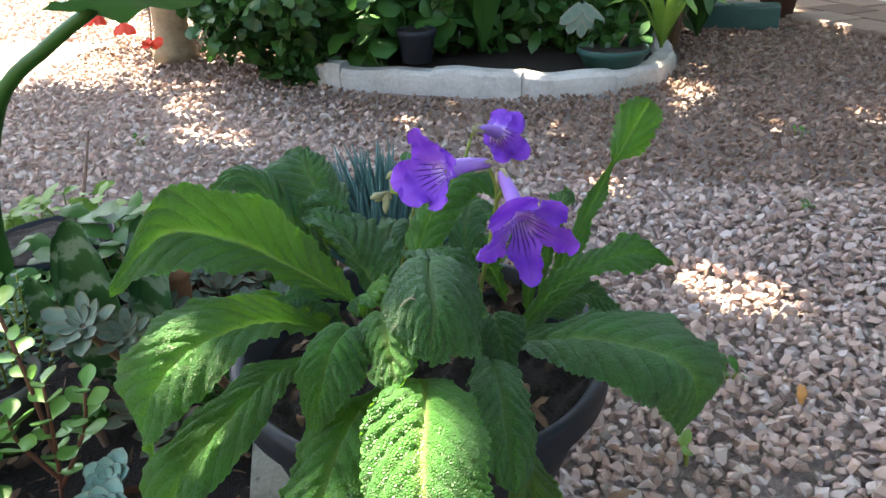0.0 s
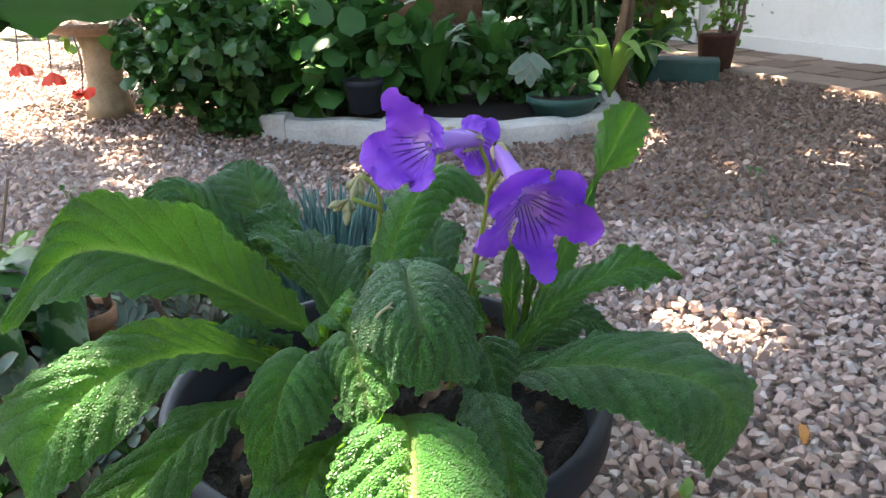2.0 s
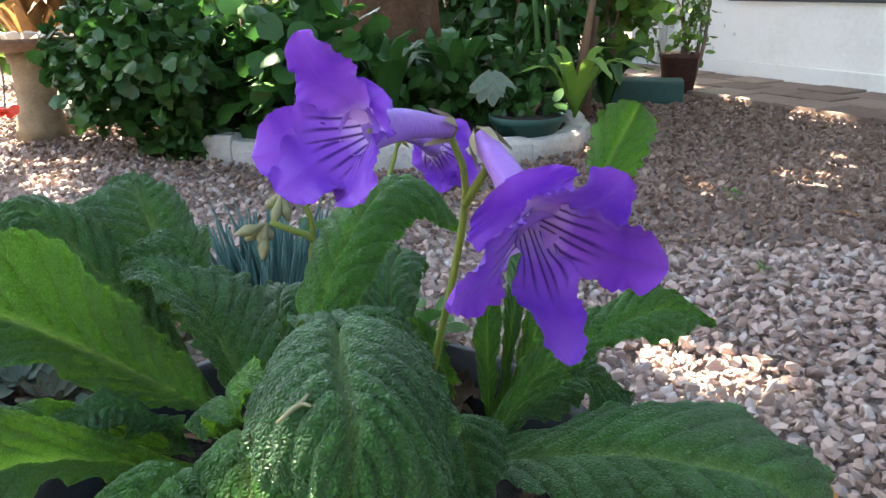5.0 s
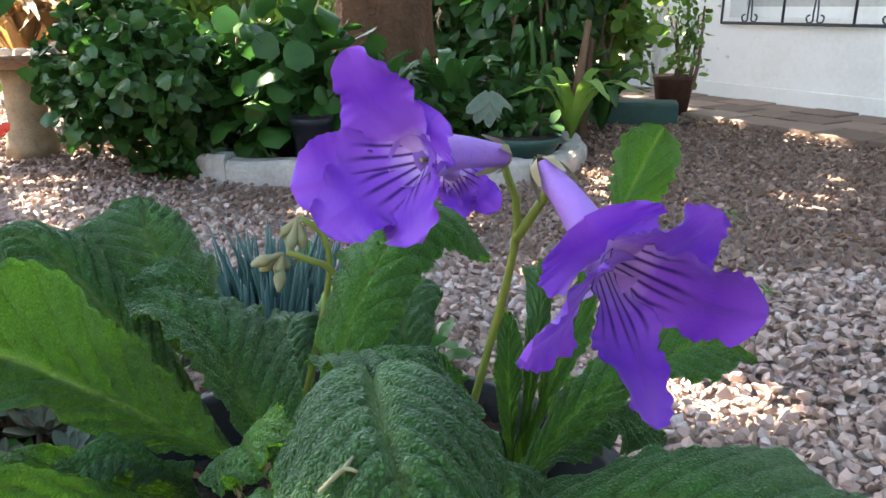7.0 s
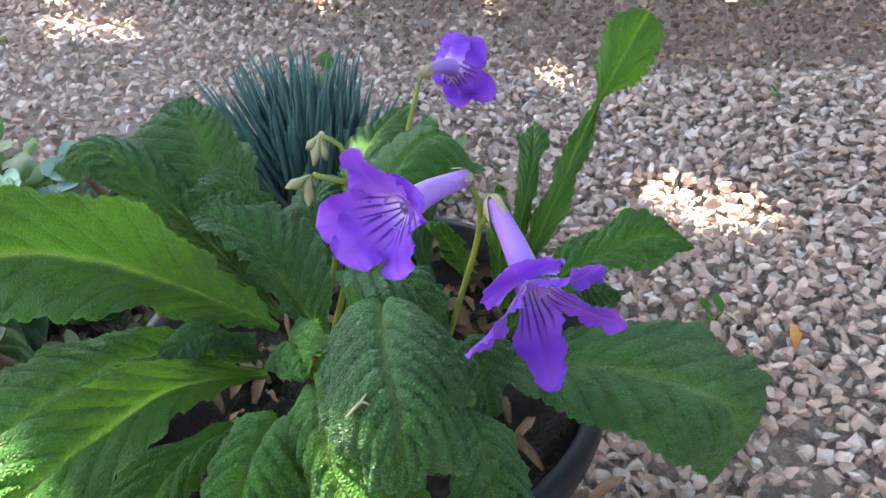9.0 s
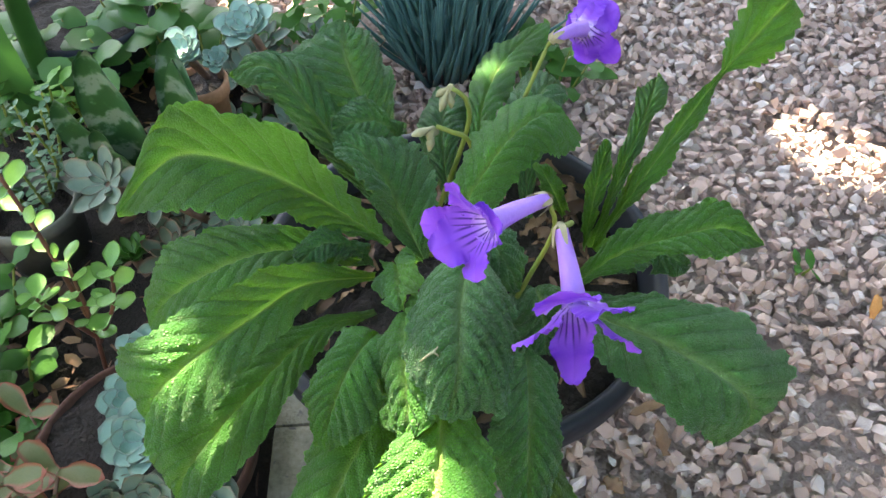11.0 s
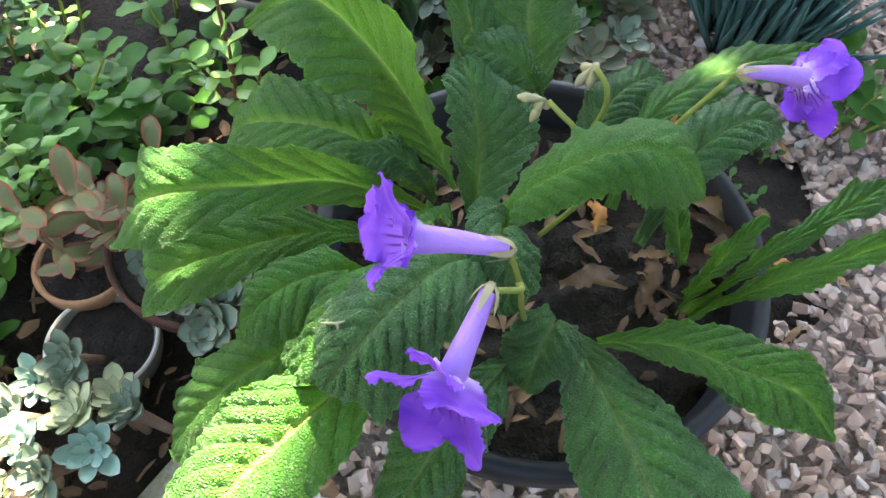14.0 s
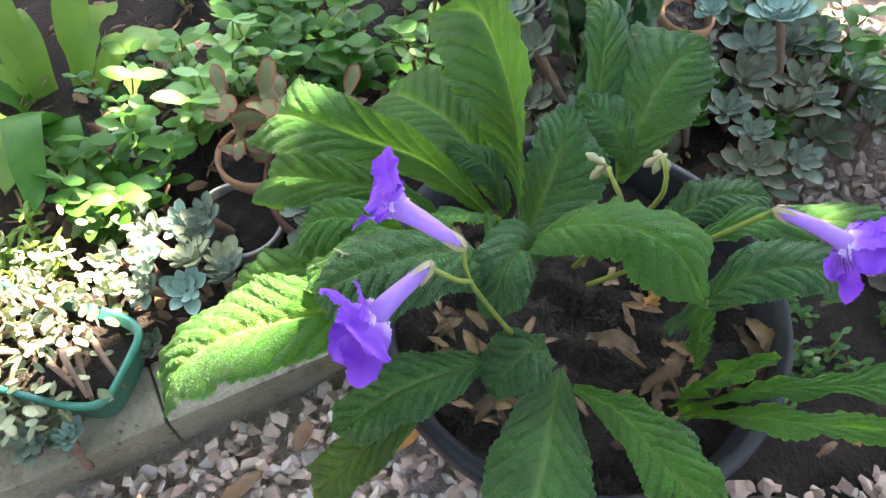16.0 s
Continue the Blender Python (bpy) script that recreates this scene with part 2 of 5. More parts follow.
IVY = plain_leaf("ground_ivy", (0.013, 0.062, 0.010), (0.042, 0.160, 0.018), 0.46, 0.28, 40.0, 0.3)
SENECIO = plain_leaf("blue_chalk_leaf", (0.022, 0.078, 0.074), (0.066, 0.155, 0.145), 0.5, 0.0, 40.0)
TRAILING = plain_leaf("feathery_sedum", (0.030, 0.090, 0.045), (0.075, 0.165, 0.085), 0.5, 0.0, 40.0)
KALANCHOE = plain_leaf("bronze_leaf", (0.035, 0.085, 0.025), (0.105, 0.095, 0.036), 0.5, 0.15, 30.0, 0.3, edge=(0.20, 0.050, 0.032))


def banded_material():
    m, n, l, b = material("banded_leaf", 0.38, 0.5)
    uv = n.new("ShaderNodeUVMap")
    sep = n.new("ShaderNodeSeparateXYZ")
    l.new(uv.outputs[0], sep.inputs[0])
    coord = n.new("ShaderNodeTexCoord").outputs["Object"]
    t = noise_tex(n, l, coord, 60.0, 3.0)
    w = op(n, l, "SINE", op(n, l, "ADD", op(n, l, "MULTIPLY", sep.outputs[0], 34.0), op(n, l, "MULTIPLY", t.outputs[0], 9.0)))
    r = ramp(n, [(0.35, (0.018, 0.075, 0.022)), (0.62, (0.035, 0.11, 0.04)), (0.92, (0.13, 0.20, 0.14))])
    l.new(op(n, l, "MULTIPLY_ADD", w, 0.5, 0.5), r.inputs[0])
    l.new(r.outputs[0], b.inputs["Base Color"])
    thin(m, n, l, b, r.outputs[0], 0.12)
    return m


STRIPED = banded_material()
BROAD = plain_leaf("broad_leaf", (0.018, 0.075, 0.020), (0.045, 0.15, 0.030), 0.45, 0.3, 14.0)
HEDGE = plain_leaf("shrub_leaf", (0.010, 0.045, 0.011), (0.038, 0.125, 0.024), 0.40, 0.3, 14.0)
# Bright yellow-green copy of the shrub leaf, with sunlight put into the colour.
LIT = plain_leaf("sunlit_shrub_leaf", (0.05, 0.15, 0.02), (0.17, 0.30, 0.05), 0.45, 0.35, 14.0)
CROWN = plain_leaf("tree_leaf", (0.03, 0.09, 0.02), (0.07, 0.17, 0.035), 0.5, 0.3, 10.0)
BROWN_FOLIAGE = plain_leaf("brown_bromeliad", (0.10, 0.055, 0.025), (0.30, 0.17, 0.06), 0.5, 0.4, 14.0)
RED = plain_leaf("red_petal", (0.62, 0.03, 0.015), (0.80, 0.09, 0.04), 0.5, 0.25, 60.0)
ORANGE = plain_leaf("orange_petal", (0.75, 0.25, 0.02), (0.80, 0.45, 0.04), 0.5, 0.25, 60.0)


def petal_material(name, striped):
    m, n, l, b = material(name, 0.5, 0.25)
    uv = n.new("ShaderNodeUVMap")
    sep = n.new("ShaderNodeSeparateXYZ")
    l.new(uv.outputs[0], sep.inputs[0])
    coord = n.new("ShaderNodeTexCoord").outputs["Object"]
    t = noise_tex(n, l, coord, 90.0, 3.0)
    along = ramp(n, [(0.0, (0.64, 0.48, 0.82)), (0.26, (0.25, 0.085, 0.58)), (0.65, (0.125, 0.022, 0.43)), (1.0, (0.22, 0.065, 0.55))])
    l.new(op(n, l, "ADD", sep.outputs[0], op(n, l, "MULTIPLY_ADD", t.outputs[0], 0.3, -0.15)), along.inputs[0])
    col = along.outputs[0]
    if striped:
        wob = op(n, l, "ADD", sep.outputs[1], op(n, l, "MULTIPLY", t.outputs[0], 0.02))
        s = op(n, l, "ABSOLUTE", op(n, l, "SINE", op(n, l, "MULTIPLY", wob, 6.0 * math.pi)))
        lines = ramp(n, [(0.15, (1, 1, 1)), (0.72, (0, 0, 0))])
        l.new(s, lines.inputs[0])
        fade = ramp(n, [(0.0, (1, 1, 1)), (0.42, (1, 1, 1)), (0.60, (0, 0, 0))])
        l.new(op(n, l, "ADD", sep.outputs[0], op(n, l, "MULTIPLY", op(n, l, "ABSOLUTE", op(n, l, "MULTIPLY_ADD", sep.outputs[1], 2.0, -1.0)), 0.18)), fade.inputs[0])
        fac = op(n, l, "MULTIPLY", lines.outputs[0], fade.outputs[0])
        col = mixed(n, l, fac, col, (0.045, 0.008, 0.16))
    l.new(col, b.inputs["Base Color"])
    b.inputs["Sheen Weight"].default_value = 0.08
    vein = noise_tex(n, l, coord, 420.0, 2.0)
    bump_of(n, l, vein.outputs[0], b, 0.3, 0.001)
    thin(m, n, l, b, col, 0.28)
    return m


PETAL = petal_material("violet_petal", False)
PETAL_STRIPED = petal_material("violet_petal_striped", True)
TUBE = plain_leaf("violet_tube", (0.30, 0.13, 0.60), (0.45, 0.27, 0.75), 0.45, 0.3, 60.0)

# ---------------------------------------------------------------- mesh helpers


def mesh_ob(name, verts, faces, mat, parent=None, label="", uvs=None, smooth=True):
    me = bpy.data.meshes.new(name)
    me.from_pydata([tuple(p) for p in verts], [], [tuple(f) for f in faces])
    if uvs is not None:
        layer = me.uv_layers.new(name="UVMap")
        loops = np.empty(len(me.loops), dtype=np.int32)
        me.loops.foreach_get("vertex_index", loops)
        layer.data.foreach_set("uv", np.asarray(uvs, dtype=np.float32)[loops].ravel())
    if smooth:
        me.polygons.foreach_set("use_smooth", [True] * len(me.polygons))
    for one in (mat if isinstance(mat, (list, tuple)) else (mat,)):
        me.materials.append(one)
    ob = new(name, me)
    if parent:
        ob.parent = parent
        ob.matrix_parent_inverse = Matrix.Translation(parent.location).inverted()
    if label:
        tagged(ob, label)
    return ob


def thing(name, at, label, category, group="", kind=""):
    e = new(name)
    e.location = at
    e.empty_display_size = 0.02
    return tagged(e, label, category, group, kind)


class Heap:
    """Collects pieces for one joined mesh."""

    def __init__(self):
        self.v, self.f, self.uv, self.n = [], [], [], 0

    def add(self, verts, faces, uvs=None):
        verts = np.asarray(verts, dtype=float)
        self.v.append(verts)
        self.f.extend(tuple(i + self.n for i in f) for f in faces)
        self.uv.append(np.zeros((len(verts), 2)) if uvs is None else np.asarray(uvs))
        self.n += len(verts)

    def done(self, name, mat, parent=None, label="", smooth=True):
        return mesh_ob(name, np.concatenate(self.v), self.f, mat, parent, label, np.concatenate(self.uv), smooth)


def spline(points, n):
    """Points along a smooth curve through the given ones."""
    p = np.asarray(points, dtype=float)
    if len(p) == 2:
        return p[0] + (p[1] - p[0]) * np.linspace(0, 1, n)[:, None]
    seg = np.r_[0, np.cumsum(np.linalg.norm(np.diff(p, axis=0), axis=1))]
    ext = np.vstack([2 * p[0] - p[1], p, 2 * p[-1] - p[-2]])
    out = []
    for s in np.linspace(0, seg[-1], n):
        i = min(max(np.searchsorted(seg, s) - 1, 0), len(p) - 2)
        t = (s - seg[i]) / (seg[i + 1] - seg[i])
        a, b, c, d = ext[i:i + 4]
        out.append(0.5 * (2 * b + (c - a) * t + (2 * a - 5 * b + 4 * c - d) * t * t + (3 * b - a - 3 * c + d) * t ** 3))
    return np.array(out)


def unit(a):
    a = np.asarray(a, dtype=float)
    return a / np.maximum(np.linalg.norm(a, axis=-1, keepdims=True), 1e-9)


def smooth01(a, b, x):
    t = np.clip((x - a) / (b - a), 0, 1)
    return t * t * (3 - 2 * t)


def grid_faces(nu, nv, closed=False):
    f = []
    for i in range(nu - 1):
        for j in range(nv if closed else nv - 1):
            k = (j + 1) % nv
            f.append((i * nv + j, i * nv + k, (i + 1) * nv + k, (i + 1) * nv + j))
    return f


def blade(mid, half, up=(0, 0, 1), nu=12, nv=5, base=0.3, widest=0.5, tip=6.0, cup=0.0, vee=0.0, ruffle=0.0, waves=3.0,
          teeth=0.0, quilt=0.0, seed=0, width=None, thick=0.0, groove=0.0, bulk=0.0, frill=0.0, scallop=0.0):
    """A leaf: a curved midrib, a width along it, and a cross-section that bends (cup: degrees, edges down), folds (vee: degrees, edges up) and waves."""
    rng = np.random.default_rng(seed)
    m = spline(mid, nu)
    tan = unit(np.gradient(m, axis=0))
    hint = spline(up, nu) if np.ndim(up) == 2 else np.tile(np.asarray(up, float), (nu, 1))
    nor = unit(hint - (hint * tan).sum(1, keepdims=True) * tan)
    sid = np.cross(tan, nor)
    u = np.linspace(0, 1, nu)
    v = np.linspace(-1, 1, nv)
    if width is None:
        w = (base + (1 - base) * smooth01(0.0, widest, u)) * np.sqrt(np.clip(1 - u ** tip, 0.0, 1))
    else:
        w = np.interp(u, *zip(*width))
    w = np.maximum(half * w, 0.0004)
    ph = rng.uniform(0, 6.28, 6)
    U, V = np.meshgrid(u, v, indexing="ij")
    A = np.abs(V)
    W = w[:, None] * (1 + 0.06 * np.sin(U * 9 + ph[0] + 3 * (V > 0)) * A)
    if scallop:
        W = W * (1 + A ** 4 * (scallop * (np.abs(np.sin(np.pi * U * 30 + 0.8 * np.sin(U * 31 + ph[3]))) - 0.5) + 1.1 * scallop * np.sin(U * 19 + ph[2] + 2.5 * (V > 0)) * np.sin(U * 7.3 + ph[5])))
    if teeth:
        W = W * (1 + teeth * A ** 6 * np.abs(np.sin(U * 70 + 2 * np.sin(U * 17 + ph[5]))) * (0.5 + 0.5 * np.sin(U * 11 + ph[4])) )
    c = max(radians(abs(cup)), 1e-3)
    x = W * np.sin(c * V) / c
    z = -np.sign(cup if cup else 1) * W * (1 - np.cos(c * V)) / c + W * A * math.tan(radians(vee))
    z = z + ruffle * A ** 2 * (np.sin(U * waves * 6.28 + ph[1] + (V > 0) * 2.1) * 0.7 + 0.4 * np.sin(U * waves * 12.1 + ph[2]))
    z = z + frill * A ** 5 * (np.sin(U * 58 + ph[3] + 2 * np.sin(U * 13 + ph[0]) + (V > 0) * 1.3) + 0.8 * np.sin(U * 27 + ph[5] + (V > 0) * 2.7))
    z = z + bulk * W * np.sin(np.pi * np.minimum(A * 1.05, 1))
    if quilt:
        phase = U * VEINS - A * VEIN_LEAN
        env = smooth01(0, 0.10, A) * smooth01(0, 0.10, U) * (1 - 0.6 * smooth01(0.92, 1, U))
        bulge = np.abs(np.sin(np.pi * phase)) ** 0.45
        cell = np.sin(A * 30 + 1.3 * np.sin(phase * 6.28 + ph[3])) * np.sin(phase * 9.4 + 2.0 * np.sin(A * 9 + ph[4]))
        z = z + quilt * env * (bulge + 0.15 * cell)
    if groove:
        z = z - groove * np.exp(-(V / 0.10) ** 2)
    P = m[:, None, :] + sid[:, None, :] * x[..., None] + nor[:, None, :] * z[..., None]
    verts, uvs = P.reshape(-1, 3), np.stack([U, V * 0.5 + 0.5], -1).reshape(-1, 2)
    faces = grid_faces(nu, nv)
    if thick:
        low = P - nor[:, None, :] * (thick * np.sqrt(np.clip(1 - 0.97 * A ** 2, 0, 1)) * np.sqrt(np.clip(np.sin(np.pi * (0.12 + 0.88 * U)), 0.04, 1)))[..., None]
        k = nu * nv
        verts = np.vstack([verts, low.reshape(-1, 3)])
        uvs = np.vstack([uvs, uvs])
        faces += [tuple(k + i for i in reversed(f)) for f in grid_faces(nu, nv)]
        rim = [i * nv for i in range(nu)] + [(nu - 1) * nv + j for j in range(1, nv)] + [i * nv + nv - 1 for i in range(nu - 2, -1, -1)] + [j for j in range(nv - 2, 0, -1)]
        faces += [(b, a, a + k, b + k) for a, b in zip(rim, rim[1:] + rim[:1])]
    return verts, faces, uvs


def pipe(points, radii, n=16, sides=8, cap=True):
    m = spline(points, n)
    tan = unit(np.gradient(m, axis=0))
    ref = np.array([0.31, 0.17, 0.93]) if abs(tan[0][2]) < 0.9 else np.array([1.0, 0.1, 0])
    r = np.interp(np.linspace(0, 1, n), np.linspace(0, 1, len(radii)), radii)
    verts, uvs = [], []
    for i in range(n):
        a = unit(np.cross(tan[i], ref))
        b = np.cross(tan[i], a)
        for k in range(sides):
            q = 2 * math.pi * k / sides
            verts.append(m[i] + r[i] * (a * math.cos(q) + b * math.sin(q)))
            uvs.append((i / (n - 1), k / sides))
    f = grid_faces(n, sides, True)
    if cap:
        f += [tuple(range(sides - 1, -1, -1)), tuple(range((n - 1) * sides, n * sides))]
    return np.array(verts), f, uvs


def lathe(profile, at, sides=40, squash=1.0):
    """A turned shape from (radius, height) pairs."""
    verts, uvs = [], []
    for i, (r, z) in enumerate(profile):
        for k in range(sides):
            q = 2 * math.pi * k / sides
            verts.append((at[0] + r * math.cos(q), at[1] + r * math.sin(q) * squash, at[2] + z))
            uvs.append((i / len(profile), k / sides))
    return np.array(verts), grid_faces(len(profile), sides, True), uvs


def box(lo, hi, bevel=0.0, turn=0.0, about=None):
    lo, hi = np.array(lo, float), np.array(hi, float)
    b = min(bevel, (hi - lo).min() / 2.01)
    bm = bmesh.new()
    bmesh.ops.create_cube(bm, size=1.0)
    for vtx in bm.verts:
        vtx.co = Vector((lo + hi) / 2 + np.array(vtx.co) * (hi - lo))
    if b:
        bmesh.ops.bevel(bm, geom=bm.edges[:], offset=b, segments=2, affect="EDGES", profile=0.7)
    verts = np.array([tuple(q.co) for q in bm.verts])
    bm.verts.index_update()
    faces = [tuple(q.index for q in f.verts) for f in bm.faces]
    bm.free()
    if turn:
        c, s = math.cos(turn), math.sin(turn)
        o = np.array(about if about is not None else (lo + hi) / 2)
        d = verts - o
        verts = np.c_[d[:, 0] * c - d[:, 1] * s, d[:, 0] * s + d[:, 1] * c, d[:, 2]] + o
    return verts, faces


def plain(name, vf, mat, parent=None, label="", smooth=False):
    return mesh_ob(name, vf[0], vf[1], mat, parent, label, vf[2] if len(vf) > 2 else None, smooth)


def templates(k, wide, nu, nv, tip, seed):
    """Leaves one unit long, along x with their face up."""
    r = np.random.default_rng(seed)
    out = []
    for i in range(k):
        b = r.uniform(-.12, .18)
        out.append(blade([(0, 0, 0), (.5, 0, b), (1, 0, r.uniform(-.25, .1))], wide * r.uniform(.85, 1.15), (0, 0, 1), nu, nv, .42, .45, tip, cup=r.uniform(-18, 26), seed=i + seed, ruffle=.03))
    return out


def strew(heap_, kinds, pos, way, up, length):
    """Puts leaves of the given kinds at many places."""
    way = unit(way)
    side_ = unit(np.cross(up, way))
    nor_ = np.cross(way, side_)
    for i in range(len(pos)):
        v, f, uv = kinds[i % len(kinds)]
        heap_.add(pos[i] + length[i] * (v[:, :1] * way[i] + v[:, 1:2] * side_[i] + v[:, 2:] * nor_[i]), f, uv)

# ---------------------------------------------------------------- ground
KERB_A, KERB_B = np.array([0.262, 0.20]), np.array([-0.045, 1.20])   # outer edge of the bed's kerb


def kerb_x(y):
    return KERB_A[0] + (KERB_B[0] - KERB_A[0]) * (y - KERB_A[1]) / (KERB_B[1] - KERB_A[1])


def sheet(name, xs, ys, height, mat, label, category):
    X, Y = np.meshgrid(xs, ys, indexing="ij")
    verts = np.stack([X, Y, height(X, Y)], -1).reshape(-1, 3)
    ob = mesh_ob(name, verts, [tuple(reversed(f)) for f in grid_faces(len(xs), len(ys))], mat)
    return tagged(ob, label, category, kind="structure")


far = np.r_[-900, -200, -60, -20, -8, np.linspace(-4, 5, 46), 8, 20, 60, 200, 900]
sheet("ground", far, far, lambda X, Y: -0.016 + 0.004 * np.sin(X * 5.1) * np.sin(Y * 4.3), GRAVEL_BED, "pinkish grey crushed stone ground of a garden yard", "ground")

bed_x, bed_y = np.linspace(0, 1, 30), np.linspace(-0.6, 1.42, 60)
BX, BY = np.meshgrid(bed_x, bed_y, indexing="ij")
bx = -1.6 + (kerb_x(BY) - 0.05 + 1.6) * BX
bz = 0.025 + 0.012 * np.sin(bx * 31 + BY * 17) * np.sin(BY * 27 - bx * 9) - 0.05 * smooth01(1.22, 1.42, BY)
soil_bed = mesh_ob("garden_bed_soil", np.stack([bx, BY, bz], -1).reshape(-1, 3), [tuple(reversed(f)) for f in grid_faces(30, 60)], SOIL)
tagged(soil_bed, "dark damp soil of the succulent bed beside the gravel", "soil", kind="structure")

mr, mq = np.meshgrid(np.linspace(0, 1, 16), np.linspace(0, 2 * math.pi, 50, endpoint=False), indexing="ij")
mr = mr * (1 + 0.10 * np.sin(mq * 5) * mr)
mx, my = 0.17 + 0.19 * mr * np.cos(mq), 1.07 + 0.19 * mr * np.sin(mq)
mz = 0.006 - 0.024 * mr ** 3 + 0.006 * np.sin(mx * 70) * np.sin(my * 60)
tagged(mesh_ob("mossy_soil", np.stack([mx, my, mz], -1).reshape(-1, 3), grid_faces(16, 50, True), SOIL), "dark mossy soil behind the black pot", "soil", kind="structure")

kerb = thing("bed_kerb", (0.1, 0.7, 0), "weathered grey concrete kerb edging the succulent bed", "kerb", kind="structure")
d_k = unit(KERB_B - KERB_A)
for i in range(4):
    a = KERB_A + d_k * (i * 0.30 - 0.35)
    ang = math.atan2(d_k[1], d_k[0])
    vf = box((a[0], a[1], -0.02), (a[0] + 0.299, a[1] + 0.066, 0.048), 0.006, ang, (a[0], a[1], 0))
    vf[0][:, 2] += 0.002 * np.sin(vf[0][:, 0] * 40 + i)
    plain("kerb_block", vf, CONCRETE, kerb)

# ---------------------------------------------------------------- gravel
rng = np.random.default_rng(4)


def stone_shapes(k):
    shapes = []
    for _ in range(k):
        bm = bmesh.new()
        pts = unit(rng.normal(size=(11, 3))) * rng.uniform(0.75, 1.0, (11, 1)) * np.array([1.0, rng.uniform(0.62, 0.9), rng.uniform(0.5, 0.8)])
        for p in pts:
            bm.verts.new(p)
        r = bmesh.ops.convex_hull(bm, input=bm.verts[:])
        bmesh.ops.delete(bm, geom=list({g for g in r["geom_interior"] if isinstance(g, bmesh.types.BMVert)}), context="VERTS")
        bm.verts.index_update()
        shapes.append((np.array([tuple(q.co) for q in bm.verts]), [tuple(q.index for q in f.verts) for f in bm.faces]))
        bm.free()
    return shapes


SHAPES = stone_shapes(14)


def euler_matrix(a, b, c):
    return np.array(Euler((a, b, c)).to_matrix())


def in_gravel(x, y):
    if y < 1.30 and x < kerb_x(y) + 0.012:
        return False
    if ((x - 0.17) / 0.165) ** 2 + ((y - 1.07) / 0.17) ** 2 < 1:
        return False
    if (x - 0.193) ** 2 + (y - 0.808) ** 2 < 0.100 ** 2:
        return False
    if ((x - 0.15) / (0.66 if x > 0.15 else 0.80)) ** 2 + ((y - 3.05) / 0.62) ** 2 < 1:
        return False
    return x < 1.50 + (3.53 - y) * 0.44


def scatter(x0, x1, y0, y1, step, size, lift):
    xs = np.arange(x0, x1, step)
    ys = np.arange(y0, y1, step)
    for x in xs:
        for y in ys:
            px, py = x + rng.uniform(-0.6, 0.6) * step, y + rng.uniform(-0.6, 0.6) * step
            if in_gravel(px, py):
                yield px, py, size * rng.uniform(0.55, 1.25), rng.uniform(-0.006, lift)


def stone_verts(spec):
    px, py, s, z = spec
    v, f = SHAPES[rng.integers(len(SHAPES))]
    R = euler_matrix(rng.uniform(-0.8, 0.8), rng.uniform(-0.8, 0.8), rng.uniform(0, 6.28))
    return (v * s) @ R.T + np.array([px, py, z + 0.002]), f


heap, brown = Heap(), Heap()
near_box = (0.30, 0.64, 0.50, 0.90)
for spec in scatter(-0.05, 1.6, 0.30, 1.75, 0.0145, 0.0115, 0.000):
    heap.add(*stone_verts((spec[0], spec[1], spec[2], -0.004 + spec[3])))
for spec in scatter(-0.05, 1.6, 0.30, 1.75, 0.0182, 0.0112, 0.009):
    if near_box[0] < spec[0] < near_box[1] and near_box[2] < spec[1] < near_box[3]:
        continue
    heap.add(*stone_verts((spec[0], spec[1], spec[2], .004 + spec[3])))
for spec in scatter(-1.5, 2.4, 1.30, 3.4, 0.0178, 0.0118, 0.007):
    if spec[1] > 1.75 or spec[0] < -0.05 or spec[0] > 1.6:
        # Beyond a slanted line the stones take the litter and shade colour.
        browner = (spec[1] - 1.95) * 1.2 + (spec[0] - 0.15) * 0.9 + rng.uniform(-.35, .35) > 0
        (brown if browner else heap).add(*stone_verts(spec))
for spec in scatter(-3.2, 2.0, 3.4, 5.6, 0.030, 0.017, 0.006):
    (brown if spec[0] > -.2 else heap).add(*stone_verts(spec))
tagged(brown.done("gravel", GRAVEL_BROWN, smooth=False), "crushed stone coloured brown for leaf litter and tree shade", "gravel", kind="stuff")
tagged(heap.done("gravel", GRAVEL, smooth=False), "loose pinkish grey crushed stone covering the yard", "gravel", kind="stuff")

# ---------------------------------------------------------------- the potted plant
PX, PY = 0.193, 0.808
plant = thing("potted_plant", (PX, PY, 0), "violet-flowered plant with large quilted leaves in a black pot", "potted plant")
pot_vf = lathe([(0.001, 0.0), (0.092, 0.0), (0.099, 0.006), (0.155, 0.172), (0.157, 0.184), (0.165, 0.186), (0.169, 0.191), (0.170, 0.212), (0.168, 0.217), (0.161, 0.217),
                (0.157, 0.212), (0.152, 0.175), (0.098, 0.03), (0.001, 0.03)], (PX, PY, 0.0), 64)
plain("pot", pot_vf, BLACK_PLASTIC, plant, "black plastic flower pot with a rolled rim", True)
srng = np.random.default_rng(7)
sr, sq = np.meshgrid(np.linspace(0, 1, 22), np.linspace(0, 2 * math.pi, 60, endpoint=False), indexing="ij")
sx, sy = PX + 0.1525 * sr * np.cos(sq), PY + 0.1525 * sr * np.sin(sq)
sz = 0.182 + 0.006 * np.sin(sx * 90) * np.sin(sy * 80) + 0.005 * np.sin(sx * 210 + sy * 170) * np.sin(sy * 260) + srng.uniform(-.002, .002, sx.shape)
mesh_ob("potting_soil", np.stack([sx, sy, sz], -1).reshape(-1, 3), grid_faces(22, 60, True), SOIL, plant, "dark potting soil with bark chips")
